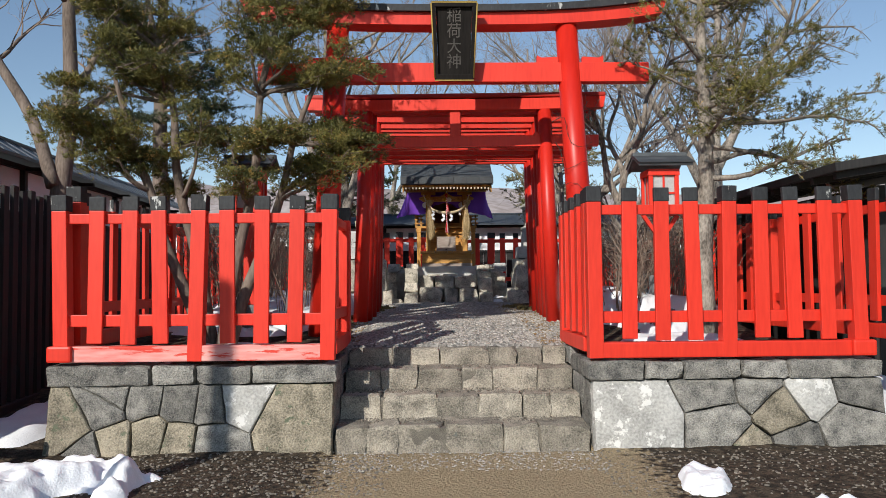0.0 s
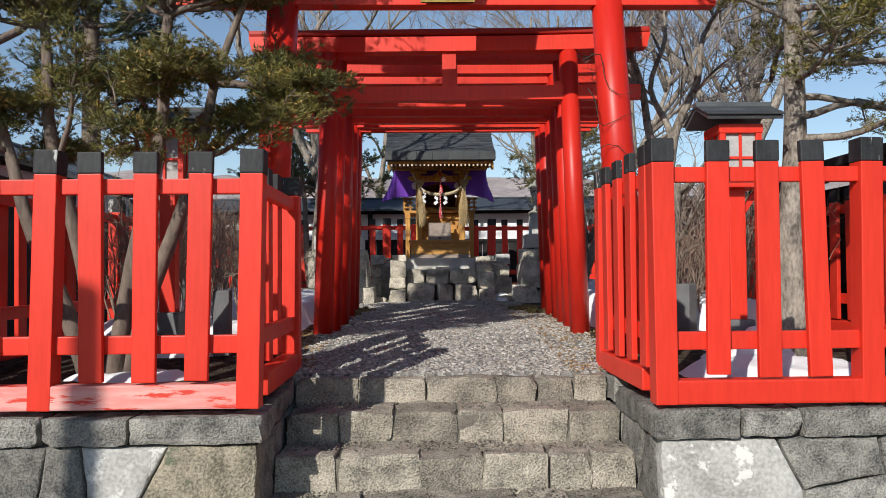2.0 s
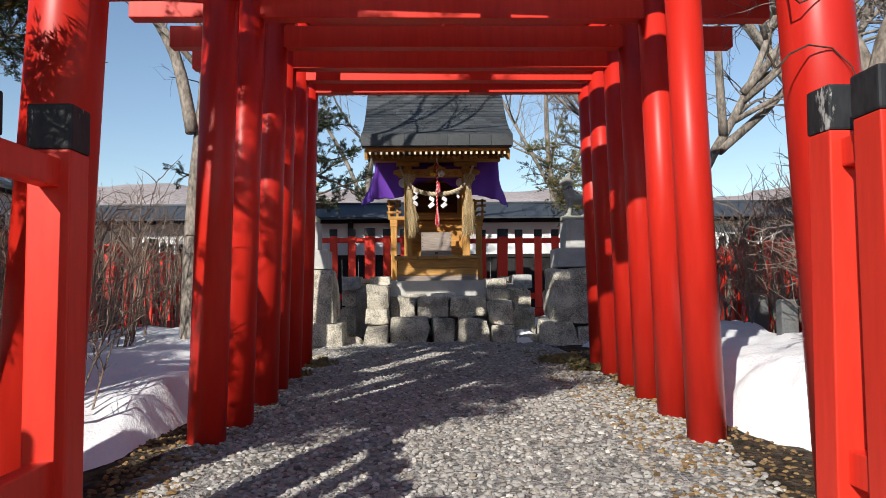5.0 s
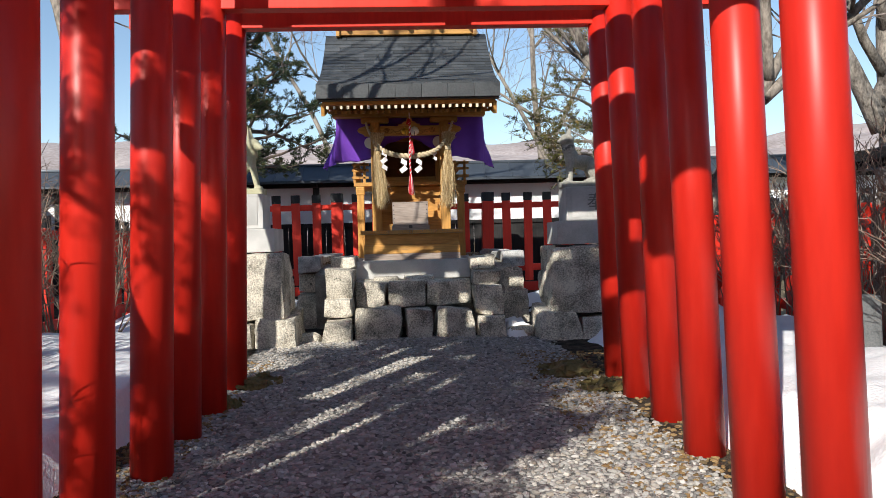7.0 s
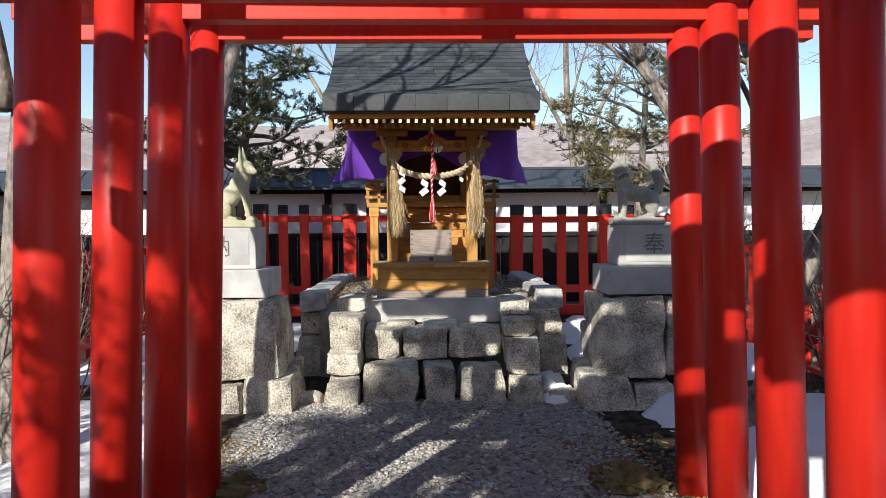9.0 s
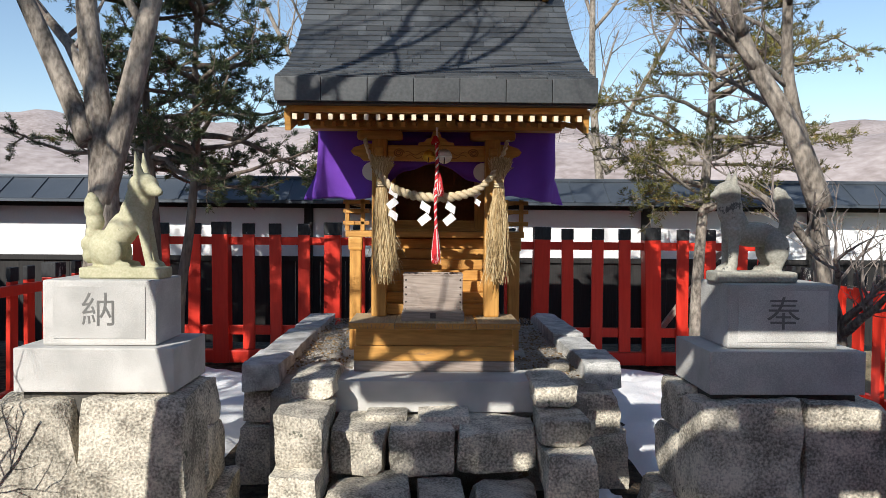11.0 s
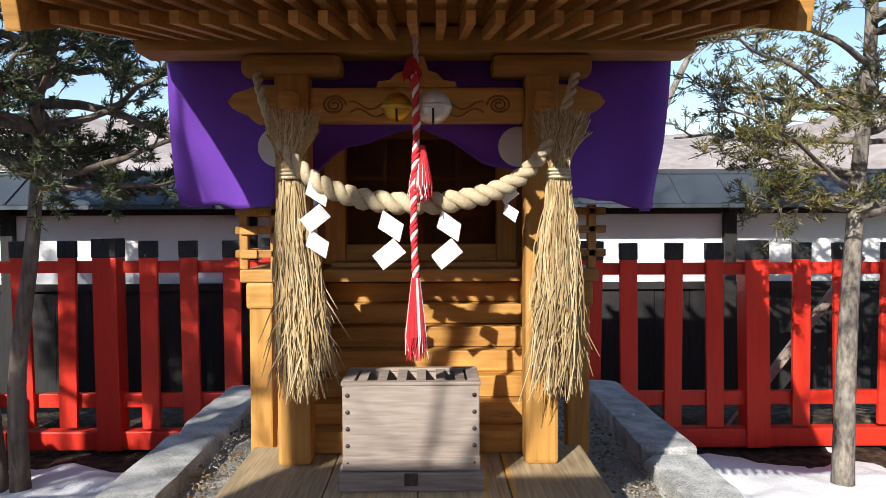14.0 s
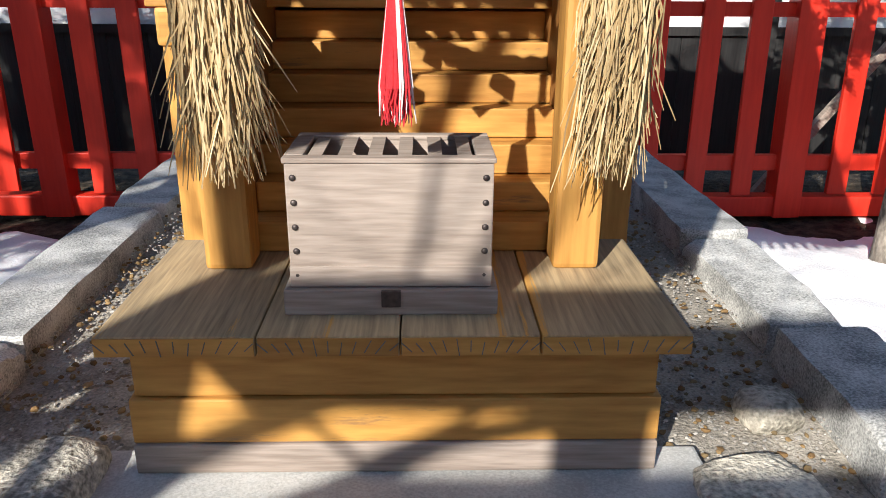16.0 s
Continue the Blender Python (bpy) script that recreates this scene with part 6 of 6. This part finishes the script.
bare_tree((-1.2, 24.5, 1.2), "tall bare tree behind the white wall", 57, [((0, 0, 0), (0.3, 0.3, 8.0), 0.09), ((0.05, 0, 2.5), (-2.2, 0.4, 7.4), 0.05), ((0.05, 0.1, 2.8), (2.2, 0.6, 7.4), 0.05)], shoots=10)
bare_tree((3.6, 25.0, 1.2), "tall bare tree behind the white wall", 58, [((0, 0, 0), (-0.3, 0.3, 8.0), 0.09), ((0.05, 0, 2.5), (-2.4, 0.4, 7.4), 0.05), ((0.05, 0.1, 2.8), (2.4, 0.6, 7.4), 0.05)], shoots=10)
bare_tree((6.0, 16.5, 1.0), "tall bare grey tree beyond the side fence", 59, [((0, 0, 0), (0.4, 0.3, 7.0), 0.16), ((0.05, 0, 2.2), (-2.2, 0.4, 6.4), 0.1), ((0.05, 0.1, 2.5), (2.2, 0.6, 6.4), 0.1)], shoots=11)


# pine mostly out of view, added to throw shade on the left rear fence
rr_ = random.Random(15)
conifer((-4.7, 13.8, 0.7), "tall dense pine added outside the side fence for shade", 44, [((0, 0, 0), (0.1, 0.0, 7.6), 0.16)],
        fan(rr_, 44, 1, 0.42, 1.0, 1.55, (0, 0), (-0.1, 0.2), 0.035), NEEDLE_BLUE, BARK, 0.06, 9, 5, 6, 0.4, pads=3)


# ---- twiggy shrubs ----
def shrub(x, y, rx, ry, h, seed, n, label):
    rnd_ = random.Random(seed)
    t = thing("shrub", label, "shrub", "clipped bare shrubs", at=(x, y, ground_z(x, y)))
    g, f = Grower(seed), Grower(seed + 7)
    for k in range(n):
        a0, q = rnd_.uniform(0, 2 * math.pi), math.sqrt(rnd_.random())
        p = Vector((math.cos(a0) * q * rx * 0.75, math.sin(a0) * q * ry * 0.75, 0))
        d = Vector((math.cos(a0) * q * 0.25, math.sin(a0) * q * 0.25, 1))
        pts, _ = g.limb(p, d, h * rnd_.uniform(0.75, 1.0), rnd_.uniform(0.006, 0.012), 0.16, 0, 6, 4)
        for s in f.twigs(pts, 5, h * 0.32, 0.0045, 0.7, 0.3, sides=3, start=0.3):
            f.twigs(s, 3, h * 0.16, 0.003, 0.8, 0.2, sides=3, start=0.2)
    raw("woody_base", g.V, g.F, TWIG, t)
    raw("twig_crown", f.V, f.F, TWIG, t)
    return t


for k, (x, y, rx, ry, h, n) in enumerate(((-2.45, 9.7, 0.5, 0.6, 1.25, 60), (-2.5, 11.0, 0.45, 0.7, 1.35, 70), (-2.5, 12.4, 0.45, 0.7, 1.35, 70), (-2.4, 13.8, 0.4, 0.6, 1.3, 60), (3.05, 9.8, 0.5, 0.6, 1.35, 60), (3.35, 11.1, 0.4, 0.7, 1.45, 70), (3.4, 12.5, 0.4, 0.7, 1.45, 70), (3.4, 13.9, 0.4, 0.7, 1.4, 60), (2.35, 9.3, 0.35, 0.3, 1.1, 36), (-1.6, 9.6, 0.35, 0.35, 1.1, 30))):
    shrub(x, y, rx, ry, h, 300 + k, int(n * 0.6), "dense bare brown shrub standing in snow")


# ---- hills ----
def hills(name, radius, base, amp, seed, mat, label):
    V, F = [], []
    N, M = 160, 8
    for k in range(N + 1):
        g = radians(-75 + 150 * k / N)
        top = base + amp * (noise.noise(Vector((k * 0.045 + seed, 0, 0))) + 0.35 * noise.noise(Vector((k * 0.17, seed, 0))) + 0.06 * noise.noise(Vector((k * 0.9, seed, 3))))
        for j in range(M + 1):
            f = j / M
            r = radius * (1 + 0.5 * f)
            V.append((math.sin(g) * r, math.cos(g) * r, -5 + (top + 5) * math.sin(f * math.pi / 2) + 2.0 * noise.noise(Vector((k * 0.5, j * 0.8, seed))) * f))
    F = [(k * (M + 1) + j, (k + 1) * (M + 1) + j, (k + 1) * (M + 1) + j + 1, k * (M + 1) + j + 1) for k in range(N) for j in range(M)]
    ob = raw(name, V, F, mat, smooth=True)
    return tagged(ob, label, "backdrop", kind="structure")


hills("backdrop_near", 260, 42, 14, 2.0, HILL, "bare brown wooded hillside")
hills("backdrop_far", 700, 125, 45, 6.0, HILL, "distant bare hill, haze painted into its colour")

# ---- moss and gravel ----
def stones(name, count, x0, x1, yy0, yy1, lo, hi, seed, mat, label, lift=0.0, inside=None):
    rs = np.random.RandomState(seed)
    t = (1 + 5 ** 0.5) / 2
    bv = np.array([(-1, t, 0), (1, t, 0), (-1, -t, 0), (1, -t, 0), (0, -1, t), (0, 1, t), (0, -1, -t), (0, 1, -t), (t, 0, -1), (t, 0, 1), (-t, 0, -1), (-t, 0, 1)]) / 1.9
    bf = np.array([(0, 11, 5), (0, 5, 1), (0, 1, 7), (0, 7, 10), (0, 10, 11), (1, 5, 9), (5, 11, 4), (11, 10, 2), (10, 7, 6), (7, 1, 8), (3, 9, 4), (3, 4, 2), (3, 2, 6), (3, 6, 8), (3, 8, 9), (4, 9, 5), (2, 4, 11), (6, 2, 10), (8, 6, 7), (9, 8, 1)])
    V, F = [], []
    xs, ys_ = rs.uniform(x0, x1, count), rs.uniform(yy0, yy1, count)
    for k in range(count):
        x, y = float(xs[k]), float(ys_[k])
        if inside and not inside(x, y):
            continue
        s = rs.uniform(lo, hi)
        v = bv * (1 + rs.uniform(-0.28, 0.28, (12, 1))) * np.array([s * rs.uniform(0.8, 1.5), s * rs.uniform(0.7, 1.1), s * rs.uniform(0.45, 0.8)])
        g = rs.uniform(0, 6.28)
        c, q = math.cos(g), math.sin(g)
        v = np.stack([v[:, 0] * c - v[:, 1] * q + x, v[:, 0] * q + v[:, 1] * c + y, v[:, 2] + ground_z(x, y) + s * 0.2 + lift], 1)
        b = len(V)
        V.extend(map(tuple, v))
        F.extend(map(tuple, (bf + b).tolist()))
    ob = raw(name, V, F, mat)
    return tagged(ob, label, "gravel", kind="stuff")


CHIPS = island_material("gravel_chips", [(0.11, 0.108, 0.10), (0.48, 0.46, 0.425), (0.24, 0.232, 0.22), (0.38, 0.36, 0.325), (0.29, 0.25, 0.20), (0.60, 0.58, 0.535)])
LITTER = island_material("leaf_litter", [(0.10, 0.06, 0.025), (0.22, 0.13, 0.05), (0.30, 0.20, 0.09), (0.14, 0.10, 0.05)])
stones("gravel", 22000, -0.85, 1.6, 7.95, 14.45, 0.006, 0.0165, 61, CHIPS, "loose crushed grey gravel on the path")
CHIPS_BROWN = island_material("brown_gravel_chips", [(0.07, 0.06, 0.05), (0.22, 0.19, 0.15), (0.12, 0.105, 0.09), (0.30, 0.27, 0.22)])
stones("gravel", 1300, -3.0, -0.3, 5.4, 6.65, 0.005, 0.016, 62, CHIPS_BROWN, "loose brown gravel at the foot of the wall")
stones("gravel", 1100, 1.3, 4.2, 5.3, 6.6, 0.004, 0.014, 67, CHIPS_BROWN, "loose brown gravel at the foot of the wall")
stones("gravel", 3600, -0.62, -0.1, 15.6, 18.2, 0.002, 0.0055, 68, CHIPS, "fine grit on the shrine platform", 0.64)
stones("gravel", 3600, 0.9, 1.4, 15.4, 18.2, 0.002, 0.0055, 69, CHIPS, "fine grit on the shrine platform", 0.64)
stones("leaf_litter", 500, -0.56, -0.2, 15.6, 18.2, 0.004, 0.010, 70, LITTER, "dry pine litter on the shrine platform", 0.645)
stones("leaf_litter", 500, 0.95, 1.32, 15.5, 18.2, 0.004, 0.010, 71, LITTER, "dry pine litter on the shrine platform", 0.645)
for r_, (y_, z_) in enumerate(((6.95, 0.28), (7.33, 0.49), (7.71, 0.68))):
    stones("gravel", 420, -0.76, 1.36, y_ - 0.06, y_ + 0.20, 0.004, 0.010, 72 + r_, CHIPS_BROWN, "loose gravel lying on the stone treads", z_ - 0.03 + 0.002)
stones("gravel", 900, -0.8, 1.4, 6.0, 6.68, 0.005, 0.011, 63, CHIPS, "loose gravel at the foot of the steps")
stones("leaf_litter", 2400, 1.15, 1.85, 8.0, 13.6, 0.006, 0.016, 64, LITTER, "brown dry leaf litter beside the path")
stones("leaf_litter", 1600, -1.1, -0.72, 8.2, 13.6, 0.006, 0.016, 65, LITTER, "brown dry leaf litter beside the path")
for k, (x, y, r) in enumerate(((1.42, 12.75, 0.20), (1.52, 12.25, 0.14), (-0.70, 12.7, 0.17), (-0.78, 12.1, 0.12))):
    ms = part("moss_pad", rockm(x - r, x + r, y - r * 1.2, y + r * 1.2, ground_z(x, y) - 0.04, ground_z(x, y) + 0.022, 400 + k, 0.9, 2.2, 8), MOSS)
    tagged(ms, "flat olive-brown moss pad beside the path", "moss", "moss pads")
